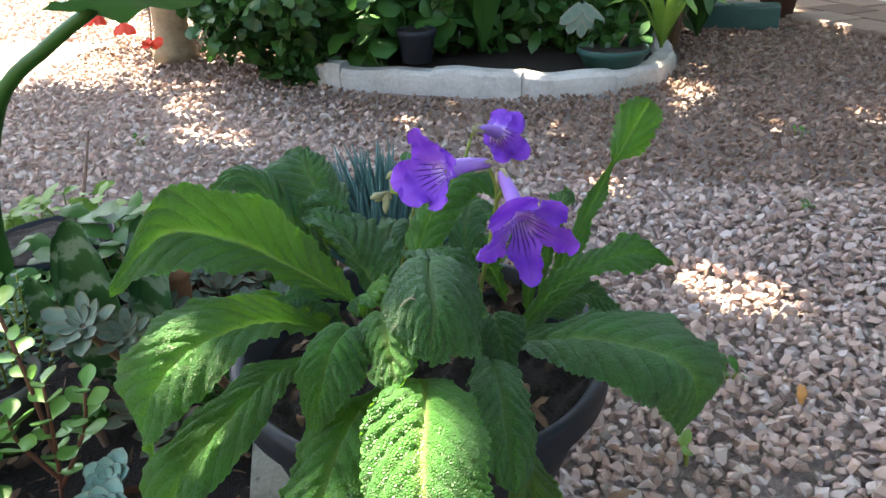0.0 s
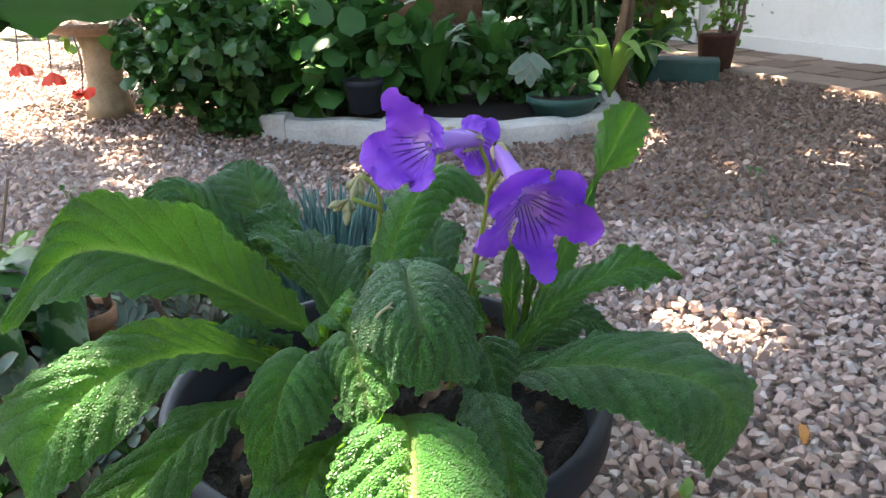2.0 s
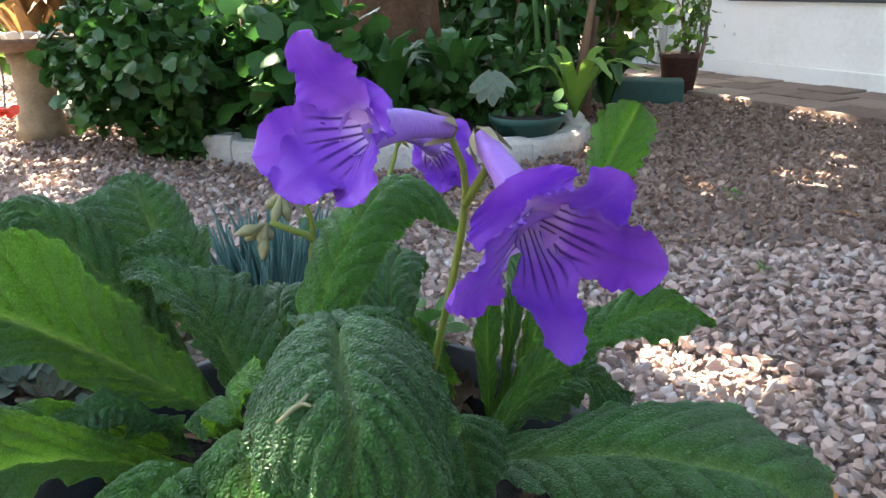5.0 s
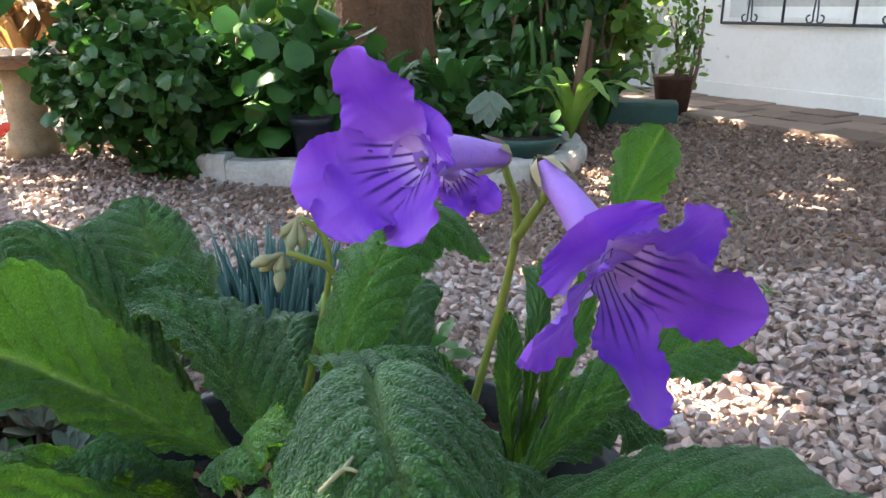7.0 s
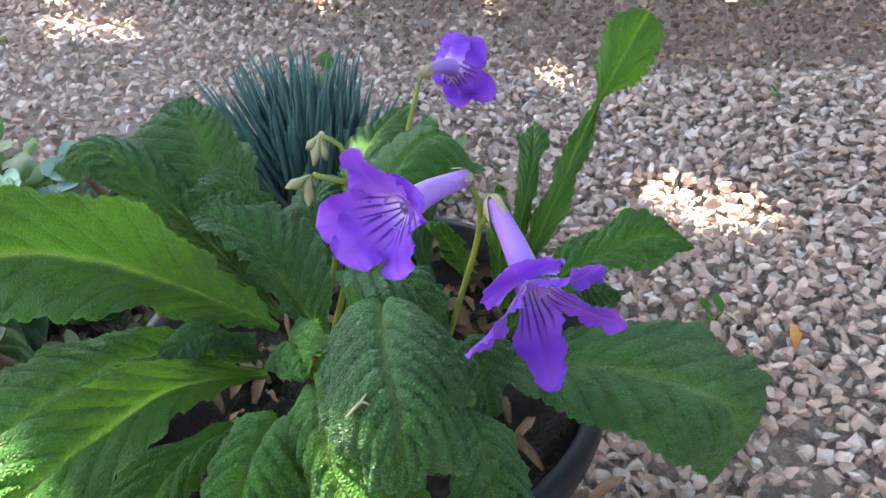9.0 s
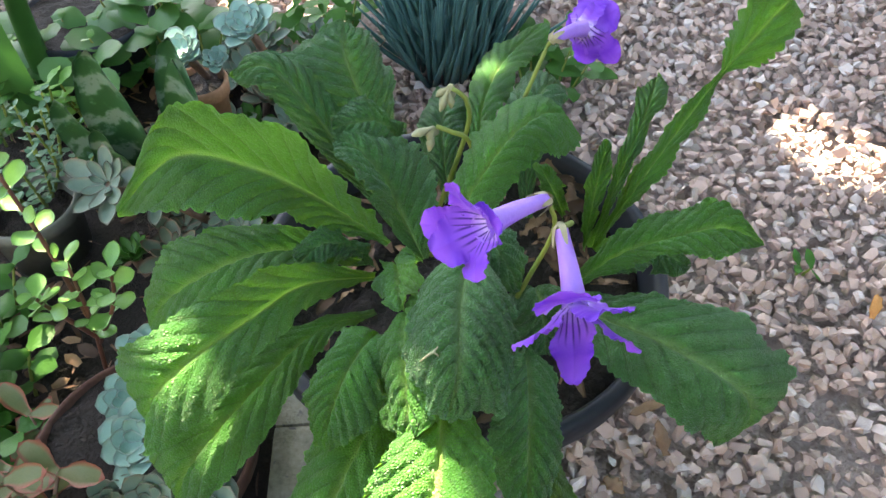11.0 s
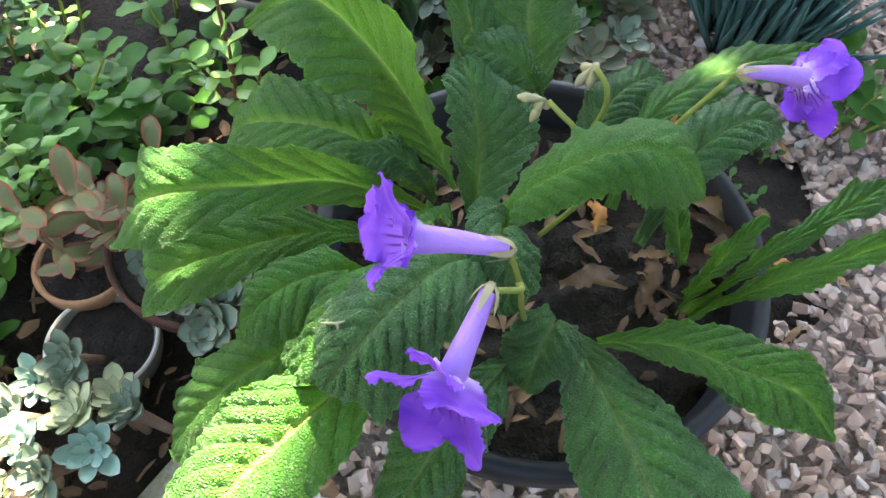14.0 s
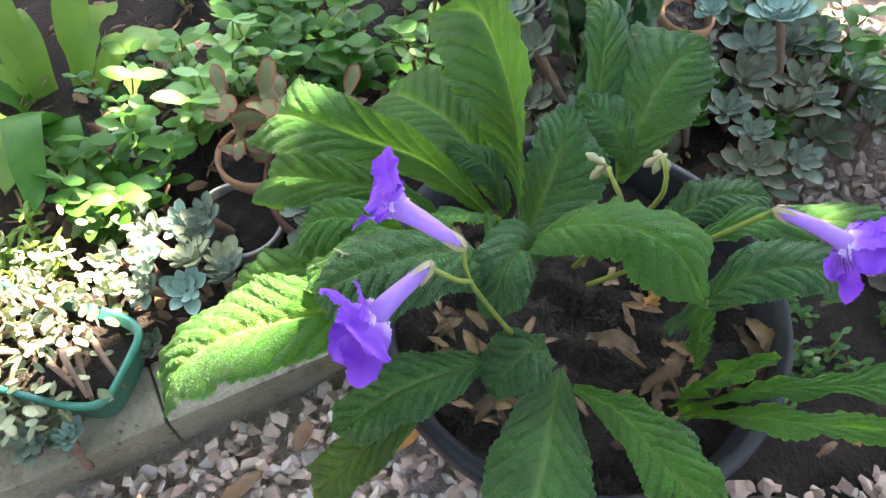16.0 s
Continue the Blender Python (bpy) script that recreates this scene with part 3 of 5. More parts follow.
for i in range(110):
    q, r = srng.uniform(0, 6.28), 0.13 * math.sqrt(srng.uniform(0.1, 1))
    p = np.array([PX + r * math.cos(q), PY + r * math.sin(q), 0.189])
    e = srng.uniform(0, 6.28)
    d = np.array([math.cos(e), math.sin(e), srng.uniform(-0.15, 0.3)]) * srng.uniform(0.006, 0.018)
    vf = blade([p - d, p + [0, 0, 0.004], p + d], srng.uniform(0.002, 0.005), (srng.uniform(-.4, .4), srng.uniform(-.4, .4), 1), 6, 4, 0.4, 0.4, 4, cup=srng.uniform(-50, 50), ruffle=0.002, seed=i, thick=0.0012)
    mesh_ob("bark_chip", vf[0], vf[1], DRY, plant, uvs=vf[2])

# withered leaves left on the soil
for i, (x, y, k, mat) in enumerate([(.255, .935, .030, DRY), (.268, .925, .026, DRY), (.248, .950, .024, DRY), (.262, .945, .022, DRY), (.275, .905, .024, DRY), (.253, .868, .026, DRY), (.246, .880, .018, DRY),
                                    (.189, .871, .017, ORANGE_LEAF), (.227, .828, .020, WOODY), (.290, .840, .018, DRY), (.150, .890, .022, DRY)]):
    e = i * 1.7
    d = np.array([math.cos(e), math.sin(e), .12 * math.sin(i)]) * k
    p = np.array([x, y, .192])
    vf = blade([p - d, p + (.003, .002, .012), p + d + (0, 0, .004)], .006 + .0015 * (i % 3), (.5 * math.sin(e), -.4, .8), 22, 11, .35, .5, 3, cup=60 if i % 2 else -55, ruffle=.004, scallop=.2, frill=.002, seed=i + 70)
    mesh_ob("withered_leaf", vf[0], vf[1], mat, plant, uvs=vf[2])


def strep(mid, half, up, mat=STREP, label="", **kw):
    args = dict(nu=150, nv=41, base=0.2, widest=0.62, tip=6.0, cup=22.0, ruffle=0.006, waves=2.6, scallop=0.075, frill=0.0018, quilt=0.0036, groove=0.002, bulk=0.10)
    args.update(kw)
    vf = blade(mid, half, up, **args)
    return mesh_ob("leaf", vf[0], vf[1], mat, plant, label, vf[2])


def even(points, n):
    """Points along a smooth curve, the same share of it between each two given ones."""
    p = np.asarray(points, dtype=float)
    ext = np.vstack([2 * p[0] - p[1], p, 2 * p[-1] - p[-2]])
    at = np.linspace(0, len(p) - 1, n)
    i = np.minimum(at.astype(int), len(p) - 2)
    t = (at - i)[:, None]
    a, b, c, d = ext[i], ext[i + 1], ext[i + 2], ext[i + 3]
    return 0.5 * (2 * b + (c - a) * t + (2 * a - 5 * b + 4 * c - d) * t ** 2 + (3 * b - a - 3 * c + d) * t ** 3)


def spread_leaf(rib, far_edge, near_edge, mat=STREP, seed=0, quilt=0.0030, ripple=0.0022, frill=0.0016, scallop=0.06, groove=0.0022, puff=0.0035):
    """A quilted leaf spanned between its midrib and its two edges."""
    r = np.random.default_rng(seed)
    nu, nv = 170, 51
    R, A_, B_ = even(rib, nu), even(far_edge, nu), even(near_edge, nu)
    ph = r.uniform(0, 6.28, 8)
    U, V = np.meshgrid(np.linspace(0, 1, nu), np.linspace(-1, 1, nv), indexing="ij")
    A = np.abs(V)
    up_side = V > 0
    out = V * (1 + A ** 4 * scallop * (np.abs(np.sin(np.pi * U * 32 + 0.8 * np.sin(U * 31 + ph[3]))) - 0.5 + 1.2 * np.sin(U * 21 + ph[2] + 2.5 * up_side) * np.sin(U * 8.3 + ph[5])))
    S, Q = (A_ - B_) / 2, (A_ + B_) / 2 - R
    P = R[:, None] + S[:, None] * out[..., None] + Q[:, None] * (out ** 2)[..., None]
    nor = np.cross(np.gradient(P, axis=0), np.gradient(P, axis=1))
    nor = unit(nor)
    if (nor[40:130, 15:36].mean((0, 1)) @ np.array([0.0, -0.5, 0.8])) < 0:
        nor = -nor
    wide = np.linalg.norm(S, axis=1)[:, None] / np.linalg.norm(S, axis=1).max()
    phase = U * VEINS - A * VEIN_LEAN
    env = smooth01(0, 0.10, A) * smooth01(0, 0.08, U) * (1 - 0.5 * smooth01(0.94, 1, U))
    bulge = np.abs(np.sin(np.pi * phase)) ** 0.5
    cell = np.sin(A * 34 + 1.5 * np.sin(phase * 6.28 + ph[3])) * np.sin(phase * 12.0 + 2.0 * np.sin(A * 11 + ph[4]))
    z = quilt * env * (bulge + 0.18 * cell)
    z = z + puff * np.sin(np.pi * np.minimum(A, 1.0)) * wide
    z = z + ripple * A ** 2 * (np.sin(U * 17 + ph[1] + up_side * 2.1) + 0.5 * np.sin(U * 31 + ph[6] + up_side))
    z = z + frill * A ** 5 * (np.sin(U * 58 + ph[3] + 2 * np.sin(U * 13 + ph[0]) + up_side * 1.3) + 0.8 * np.sin(U * 27 + ph[5] + up_side * 2.7))
    z = z - groove * np.exp(-(V / 0.09) ** 2)
    P = P + nor * (z * np.minimum(1, 0.35 + wide))[..., None]
    ob = mesh_ob("leaf", P.reshape(-1, 3), grid_faces(nu, nv), mat, plant, "", np.stack([U, V * 0.5 + 0.5], -1).reshape(-1, 2))
    return ob


# broad arching leaf towards the bed
spread_leaf([(.150, .757, .284), (.126, .761, .296), (.093, .761, .316), (.056, .755, .338), (.007, .742, .350), (-.033, .713, .315)],
            [(.152, .757, .288), (.139, .756, .317), (.112, .762, .346), (.065, .765, .377), (.003, .758, .380), (-.034, .716, .315)],
            [(.149, .755, .283), (.122, .752, .289), (.095, .733, .314), (.062, .717, .330), (.020, .710, .331), (-.036, .714, .306)], seed=1)
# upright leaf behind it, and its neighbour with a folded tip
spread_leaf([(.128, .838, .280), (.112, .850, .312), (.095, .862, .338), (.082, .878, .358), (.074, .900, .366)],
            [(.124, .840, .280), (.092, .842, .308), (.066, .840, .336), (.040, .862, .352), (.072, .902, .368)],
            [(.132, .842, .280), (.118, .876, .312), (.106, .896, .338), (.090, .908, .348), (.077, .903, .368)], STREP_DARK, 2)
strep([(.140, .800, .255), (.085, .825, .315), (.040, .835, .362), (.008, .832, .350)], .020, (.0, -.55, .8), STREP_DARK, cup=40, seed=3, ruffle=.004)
# small upright cupped leaf
spread_leaf([(.178, .750, .282), (.160, .765, .303), (.143, .778, .326), (.117, .788, .345), (.105, .789, .346)],
            [(.181, .750, .284), (.184, .776, .314), (.159, .812, .326), (.121, .802, .345), (.103, .787, .347)],
            [(.176, .748, .282), (.148, .752, .312), (.137, .756, .337), (.110, .774, .344), (.103, .793, .342)], STREP_DARK, 4)
# upright leaf with a drooping tip
spread_leaf([(.202, .742, .290), (.206, .752, .338), (.217, .766, .366), (.232, .788, .383), (.250, .814, .380), (.268, .838, .346)],
            [(.200, .744, .290), (.193, .762, .322), (.199, .778, .353), (.206, .806, .365), (.235, .840, .366), (.266, .841, .345)],
            [(.204, .742, .290), (.220, .742, .335), (.232, .757, .358), (.244, .780, .368), (.262, .792, .364), (.271, .834, .345)], seed=5, quilt=.0022, puff=.0012, ripple=.0012)
# arching over the bed's kerb
spread_leaf([(.136, .752, .265), (.083, .727, .291), (.050, .704, .293), (.016, .681, .277), (-.008, .671, .243)],
            [(.134, .754, .268), (.085, .745, .298), (.033, .728, .297), (-.007, .708, .283), (-.010, .674, .244)],
            [(.138, .750, .265), (.104, .705, .296), (.068, .668, .292), (.030, .657, .270), (-.005, .669, .241)], seed=6)
spread_leaf([(.142, .744, .258), (.113, .694, .302), (.102, .642, .330), (.082, .598, .338), (.062, .585, .310), (.058, .578, .273)],
            [(.140, .746, .260), (.109, .702, .315), (.089, .656, .343), (.058, .612, .345), (.032, .606, .312), (.056, .580, .275)],
            [(.144, .742, .258), (.125, .687, .296), (.122, .634, .327), (.103, .583, .325), (.076, .562, .300), (.060, .575, .273)], seed=7)
spread_leaf([(.152, .712, .260), (.124, .668, .282), (.105, .620, .286), (.076, .572, .258), (.056, .572, .187)],
            [(.150, .714, .260), (.108, .672, .281), (.079, .625, .281), (.050, .582, .254), (.052, .570, .182)],
            [(.154, .710, .260), (.136, .660, .286), (.126, .604, .284), (.096, .557, .254), (.060, .574, .187)], seed=8)
# heart of the plant
spread_leaf([(.172, .678, .280), (.174, .648, .326), (.170, .618, .334), (.166, .602, .318), (.162, .591, .288)],
            [(.168, .676, .282), (.158, .644, .322), (.154, .621, .326), (.150, .602, .305), (.161, .593, .285)],
            [(.174, .676, .282), (.186, .640, .318), (.193, .614, .324), (.183, .594, .312), (.163, .590, .287)], seed=9)
spread_leaf([(.226, .722, .318), (.222, .690, .358), (.227, .650, .366), (.234, .618, .362), (.232, .602, .338)],
            [(.222, .720, .318), (.205, .684, .345), (.200, .647, .350), (.214, .612, .346), (.231, .602, .337)],
            [(.230, .720, .318), (.246, .680, .352), (.260, .645, .352), (.256, .620, .334), (.232, .604, .332)], STREP_DARK, 10)
strep([(.190, .692, .295), (.192, .665, .332), (.202, .628, .342), (.214, .596, .320)], .024, (-.5, -.3, .8), cup=22, seed=11)
strep([(.160, .742, .280), (.170, .715, .312), (.180, .690, .330), (.189, .666, .336)], .017, (-.71, .22, .69), cup=20, seed=29, widest=.5)
strep([(.140, .748, .266), (.124, .742, .288), (.110, .728, .302), (.102, .705, .304)], .014, (.2, -.1, .95), STREP_DARK, cup=26, seed=30)
# front leaves in the sun
spread_leaf([(.214, .655, .285), (.230, .597, .316), (.234, .551, .311), (.242, .512, .290), (.262, .493, .257)],
            [(.211, .650, .288), (.205, .592, .322), (.199, .547, .302), (.225, .500, .280), (.262, .492, .257)],
            [(.217, .652, .288), (.259, .598, .314), (.270, .547, .315), (.272, .515, .298), (.265, .495, .259)], seed=12)
strep([(.195, .680, .262), (.182, .615, .285), (.172, .565, .270), (.162, .525, .215)], .030, (-.15, -.35, .9), cup=20, seed=13)
# dark leaf in front of the pot, and a yellowing one
strep([(.255, .722, .252), (.264, .690, .274), (.273, .650, .276), (.283, .602, .238)], .025, (.3, -.35, .85), STREP_DARK, cup=26, seed=14)
strep([(.262, .690, .240), (.285, .640, .236), (.300, .602, .205), (.304, .578, .150)], .020, (.3, -.5, .8), STREP_OLD, cup=16, seed=15, ruffle=.006)
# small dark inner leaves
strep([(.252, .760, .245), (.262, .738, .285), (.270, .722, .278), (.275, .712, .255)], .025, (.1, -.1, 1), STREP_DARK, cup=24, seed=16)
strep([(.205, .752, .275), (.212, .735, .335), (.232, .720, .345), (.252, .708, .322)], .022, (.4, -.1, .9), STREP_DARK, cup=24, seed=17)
# leaves over the gravel
spread_leaf([(.260, .768, .239), (.309, .744, .263), (.348, .724, .277), (.396, .702, .277), (.412, .700, .252), (.402, .694, .215)],
            [(.261, .771, .238), (.319, .764, .270), (.362, .756, .282), (.418, .749, .271), (.436, .732, .250), (.404, .694, .216)],
            [(.260, .765, .240), (.297, .720, .260), (.330, .695, .263), (.376, .680, .256), (.388, .682, .240), (.400, .692, .218)], STREP_DARK, 18)
spread_leaf([(.280, .770, .250), (.312, .785, .285), (.345, .793, .304), (.378, .806, .310), (.408, .806, .301)],
            [(.278, .772, .250), (.305, .798, .287), (.338, .813, .305), (.377, .824, .316), (.407, .806, .304)],
            [(.281, .768, .250), (.318, .774, .284), (.347, .776, .303), (.379, .784, .304), (.409, .806, .300)], seed=19, puff=.002)
strep([(.290, .800, .235), (.332, .818, .262), (.368, .822, .246)], .020, (0, -.3, .95), STREP_DARK, cup=20, seed=20)
# lean leaves of the second crown
strep([(.298, .858, .205), (.314, .876, .242), (.342, .915, .292), (.368, .948, .334), (.386, .960, .366), (.403, .970, .394)], .019, [(-.75, -.45, .4), (-.7, -.55, .4), (-.3, -.85, .4), (-.1, -.95, .3)], seed=21, cup=22, ruffle=.005, scallop=.2, frill=.0016, quilt=.0022,
      width=[(0, .2), (.15, .3), (.35, .62), (.55, .52), (.67, .12), (.72, .12), (.79, .95), (.88, 1.1), (.95, 1.1), (.985, .8), (1, .2)])
strep([(.296, .860, .205), (.308, .893, .268), (.320, .950, .290), (.325, 1.002, .286)], .013, (-.2, -.5, .85), seed=22, cup=14, width=[(0, .2), (.3, .4), (.55, .6), (.8, 1), (.95, .8), (1, .1)])
strep([(.290, .855, .205), (.290, .880, .262), (.292, .905, .288)], .009, (-.2, -.6, .75), seed=23, cup=14)
# leaves of the second crown towards the bed
strep([(.205, .860, .235), (.185, .905, .282), (.183, 1.010, .268), (.208, 1.115, .252)], .024, (-.2, -.3, .95), seed=24, cup=26)
strep([(.238, .862, .225), (.225, .908, .278), (.230, .955, .290), (.245, .992, .268)], .024, (.1, -.3, .95), STREP_DARK, seed=25, cup=26)
strep([(.267, .881, .215), (.258, .874, .246), (.241, .874, .278)], .0095, (.3, -.7, .5), seed=26, cup=12)
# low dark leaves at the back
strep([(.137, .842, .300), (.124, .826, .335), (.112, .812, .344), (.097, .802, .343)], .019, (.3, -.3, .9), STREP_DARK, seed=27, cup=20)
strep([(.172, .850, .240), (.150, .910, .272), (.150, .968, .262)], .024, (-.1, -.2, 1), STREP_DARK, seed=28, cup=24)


def petal(base, tip, face, half, mat, parent, seed, bend=0.003):
    b, t, f = np.array(base), np.array(tip), unit(np.array(face))
    mid = b + (t - b) * 0.5 + f * bend
    vf = blade([b, mid, t], half, f, 48, 31, 0.56, 0.55, 3.2, cup=-10, ruffle=0.0020, waves=1.5, seed=seed, scallop=0.035, frill=0.0006, bulk=-0.06)
    return mesh_ob("petal", vf[0], vf[1], mat, parent, uvs=vf[2])


def flower(tube_end, throat, lobes, seed):
    """Curved trumpet with a five-lobed face. lobes: tip, half width, striped."""
    e, t = np.array(tube_end), np.array(throat)
    axis = unit(t - e)
    vf = pipe([e, e + (t - e) * 0.5 + (0, 0, 0.0015), t - axis * 0.003, t], [0.0034, 0.0038, 0.0044, 0.0050, 0.0058, 0.0066], 22, 24, False)
    body = mesh_ob("flower", vf[0], vf[1], TUBE, plant, "violet trumpet flower with dark throat lines", vf[2])
    for i, (tip, half, striped) in enumerate(lobes):
        d = np.array(tip) - t
        d = unit(d - axis * (d @ axis))
        petal(t + d * 0.0022 - axis * 0.0050, tip, axis, half, PETAL_STRIPED if striped else PETAL, body, seed + i)
    for k in range(5):
        q = 2 * math.pi * k / 5
        a = unit(np.cross(axis, (0.2, 0.1, 0.9)))
        b = np.cross(axis, a)
        r = a * math.cos(q) + b * math.sin(q)
        vf = blade([e - axis * 0.004, e + r * 0.0040, e + axis * 0.008 + r * 0.0062], 0.0018, r, 7, 4, 0.8, 0.3, 2)
        mesh_ob("sepal", vf[0], vf[1], CALYX, body, uvs=vf[2])
    vf = pipe([t - axis * 0.014, t - axis * 0.005], [0.0005, 0.0008], 6, 6)
    mesh_ob("stigma", vf[0], vf[1], BUD, body, uvs=vf[2])
    return body


flower((.262, .680, .433), (.236, .649, .438), [((.222, .648, .465), .0128, False), ((.244, .647, .450), .0118, False), ((.238, .629, .423), .0128, True), ((.206, .651, .431), .0125, True), ((.214, .642, .423), .013, True)], 40)
flower((.272, .662, .433), (.286, .632, .412), [((.276, .628, .429), .0180, False), ((.307, .626, .430), .0190, False), ((.318, .622, .406), .0175, True), ((.291, .611, .384), .0130, True), ((.260, .612, .402), .0170, True)], 50)
flower((.240, .877, .393), (.258, .922, .376), [((.258, .942, .393), .0145, False), ((.280, .936, .389), .0145, False), ((.243, .934, .364), .0135, True), ((.286, .920, .351), .0135, True), ((.263, .920, .346), .0130, True)], 60)

STEMS = [
    ([(.243, .742, .250), (.256, .712, .330), (.268, .686, .406), (.263, .681, .431)], [.0020, .0017, .0014, .0012]),
    ([(.268, .686, .406), (.276, .676, .424), (.273, .664, .433)], [.0017, .0014, .0014]),
    ([(.186, .812, .220), (.214, .852, .310), (.236, .876, .386), (.240, .877, .393)], [.0020, .0017, .0015]),
    ([(.168, .806, .220), (.196, .808, .320), (.197, .804, .352), (.184, .799, .362), (.176, .797, .366)], [.0024, .0022, .0016]),
    ([(.160, .826, .220), (.188, .834, .330), (.188, .834, .362), (.178, .832, .372)], [.0024, .0020, .0016]),
]
for pts, r in STEMS:
    vf = pipe(pts, r, 26, 9)
    mesh_ob("flower_stalk", vf[0], vf[1], STALK, plant, uvs=vf[2])
brng = np.random.default_rng(11)
for at in ((.174, .796, .366), (.176, .832, .373)):
    for k in range(6):
        d = np.array([brng.uniform(-1, .3), brng.uniform(-1, 1), brng.uniform(-1.5, -.1)]) * 0.013
        a = np.array(at)
        vf = pipe([a, a + d * 0.4, a + d * 0.75, a + d], [.0009, .0016, .0032, .0009], 12, 8)
        mesh_ob("bud", vf[0], vf[1], BUD, plant, uvs=vf[2])
for pts, r in (([(.178, .735, .235), (.182, .722, .275), (.180, .716, .296)], [.003, .002]), ([(.268, .742, .215), (.270, .735, .262), (.262, .722, .268)], [.0022, .0016])):
    vf = pipe(pts, r, 12, 8)
    mesh_ob("dry_stalk", vf[0], vf[1], WOODY, plant, uvs=vf[2])
vf = pipe([(.214, .6165, .3656), (.2195, .6215, .3683), (.2230, .6200, .3686)], [.0005, .0008, .0004], 8, 6)
vg = pipe([(.2195, .6215, .3683), (.2215, .6250, .3695)], [.0008, .0004], 6, 6)
h2 = Heap()
h2.add(*vf)
h2.add(*vg)
h2.done("straw", BUD, plant, "small pale bit of straw on the leaf")

# ---------------------------------------------------------------- the succulent bed
def rosette(at, radius, leaves, mat, label, tilt=(0, 0, 1), thick=0.004, wide=0.42, seed=0, group="rosettes in the bed", stem=0.02, lift=0.6, name="rosette_succulent"):
    r = np.random.default_rng(seed + 500)
    ob = thing(name, (at[0], at[1], at[2] - stem), label, "succulent", group)
    z = unit(tilt)
    x = unit(np.cross(z, (0.13, 0.9, 0.1)))
    y = np.cross(z, x)
    vf = pipe([np.array(at) - z * stem, np.array(at) - z * 0.002], [0.004, 0.006], 6, 8)
    mesh_ob("stem", vf[0], vf[1], WOODY, ob, uvs=vf[2])
    for k in range(leaves):
        f = k / leaves
        q = k * 2.39996 + r.uniform(-0.12, 0.12)
        d = x * math.cos(q) + y * math.sin(q)
        L = radius * (0.32 + 0.68 * f) * r.uniform(0.92, 1.08)
        rise = lift * (1 - f) ** 1.2 + 0.10
        b = np.array(at) + d * radius * 0.06
        m = b + d * L * 0.55 + z * L * rise * 0.55
        t = b + d * L * (1.0 - 0.25 * (1 - f)) + z * L * (rise + 0.12)
        vf = blade([b, m, t], L * wide, z * (0.4 + f) - d * (1 - f) * 0.8, 9, 7, 0.42, 0.62, 3.2, cup=-28, thick=thick, seed=k)
        mesh_ob("leaf", vf[0], vf[1], mat, ob, uvs=vf[2])
    return ob


def round_pot(at, r_top, r_low, height, mat, label, group="", soil=True, rim=0.004, plantname="flower_pot", rim_mat=None, low=0.006):
    ob = thing(plantname, (at[0], at[1], at[2]), label, "pot", group)
    w = 0.004
    vf = lathe([(0.001, 0), (r_low, 0), (r_top - rim, height - 0.02), (r_top, height - 0.018), (r_top + 0.001, height - 0.002), (r_top - w * 0.4, height), (r_top - w, height - 0.002), (r_low - w + (r_top - r_low) * 0.6, height * 0.55), (0.001, height * 0.5)], at, 40)
    plain("body", vf, mat, ob, "", True)
    if rim_mat:
        vf = lathe([(r_top - 0.0016, height - 0.001), (r_top + 0.0016, height - 0.001), (r_top + 0.0018, height + 0.0012), (r_top, height + 0.0024), (r_top - 0.0018, height + 0.0012), (r_top - 0.0016, height - 0.001)], at, 40)
        plain("rim", vf, rim_mat, ob, "", True)
    if soil:
        rr, qq = np.meshgrid(np.linspace(0.01, 1, 9), np.linspace(0, 2 * math.pi, 30, endpoint=False), indexing="ij")
        q = r_top - w - 0.001
        xx, yy = at[0] + q * rr * np.cos(qq), at[1] + q * rr * np.sin(qq)
        zz = at[2] + height - low + 0.003 * np.sin(xx * 170) * np.sin(yy * 150)
        mesh_ob("soil", np.stack([xx, yy, zz], -1).reshape(-1, 3), grid_faces(9, 30, True), SOIL, ob)
    return ob


# shallow dark pot with blue-green rosettes beside the kerb
round_pot((-.045, .640, .02), .095, .07, .075, BROWN_POT, "low brown clay pot of blue-green rosettes beside the kerb", rim=.005)
for i, (p, r, n_) in enumerate([((-.030, .632, .128), .040, 22), ((-.062, .668, .122), .034, 18), ((-.082, .712, .118), .027, 16), ((-.002, .590, .118), .034, 18), ((.022, .620, .112), .034, 18),
                                ((.040, .590, .104), .030, 16), ((-.04, .585, .105), .028, 18)]):
    rosette(p, r, n_, GHOST if i > 2 else ECHEVERIA, "powdery blue-green rosette with pointed fleshy leaves", (-.15 + .1 * i, -.45, .9), .0045, .46, i, stem=.045)

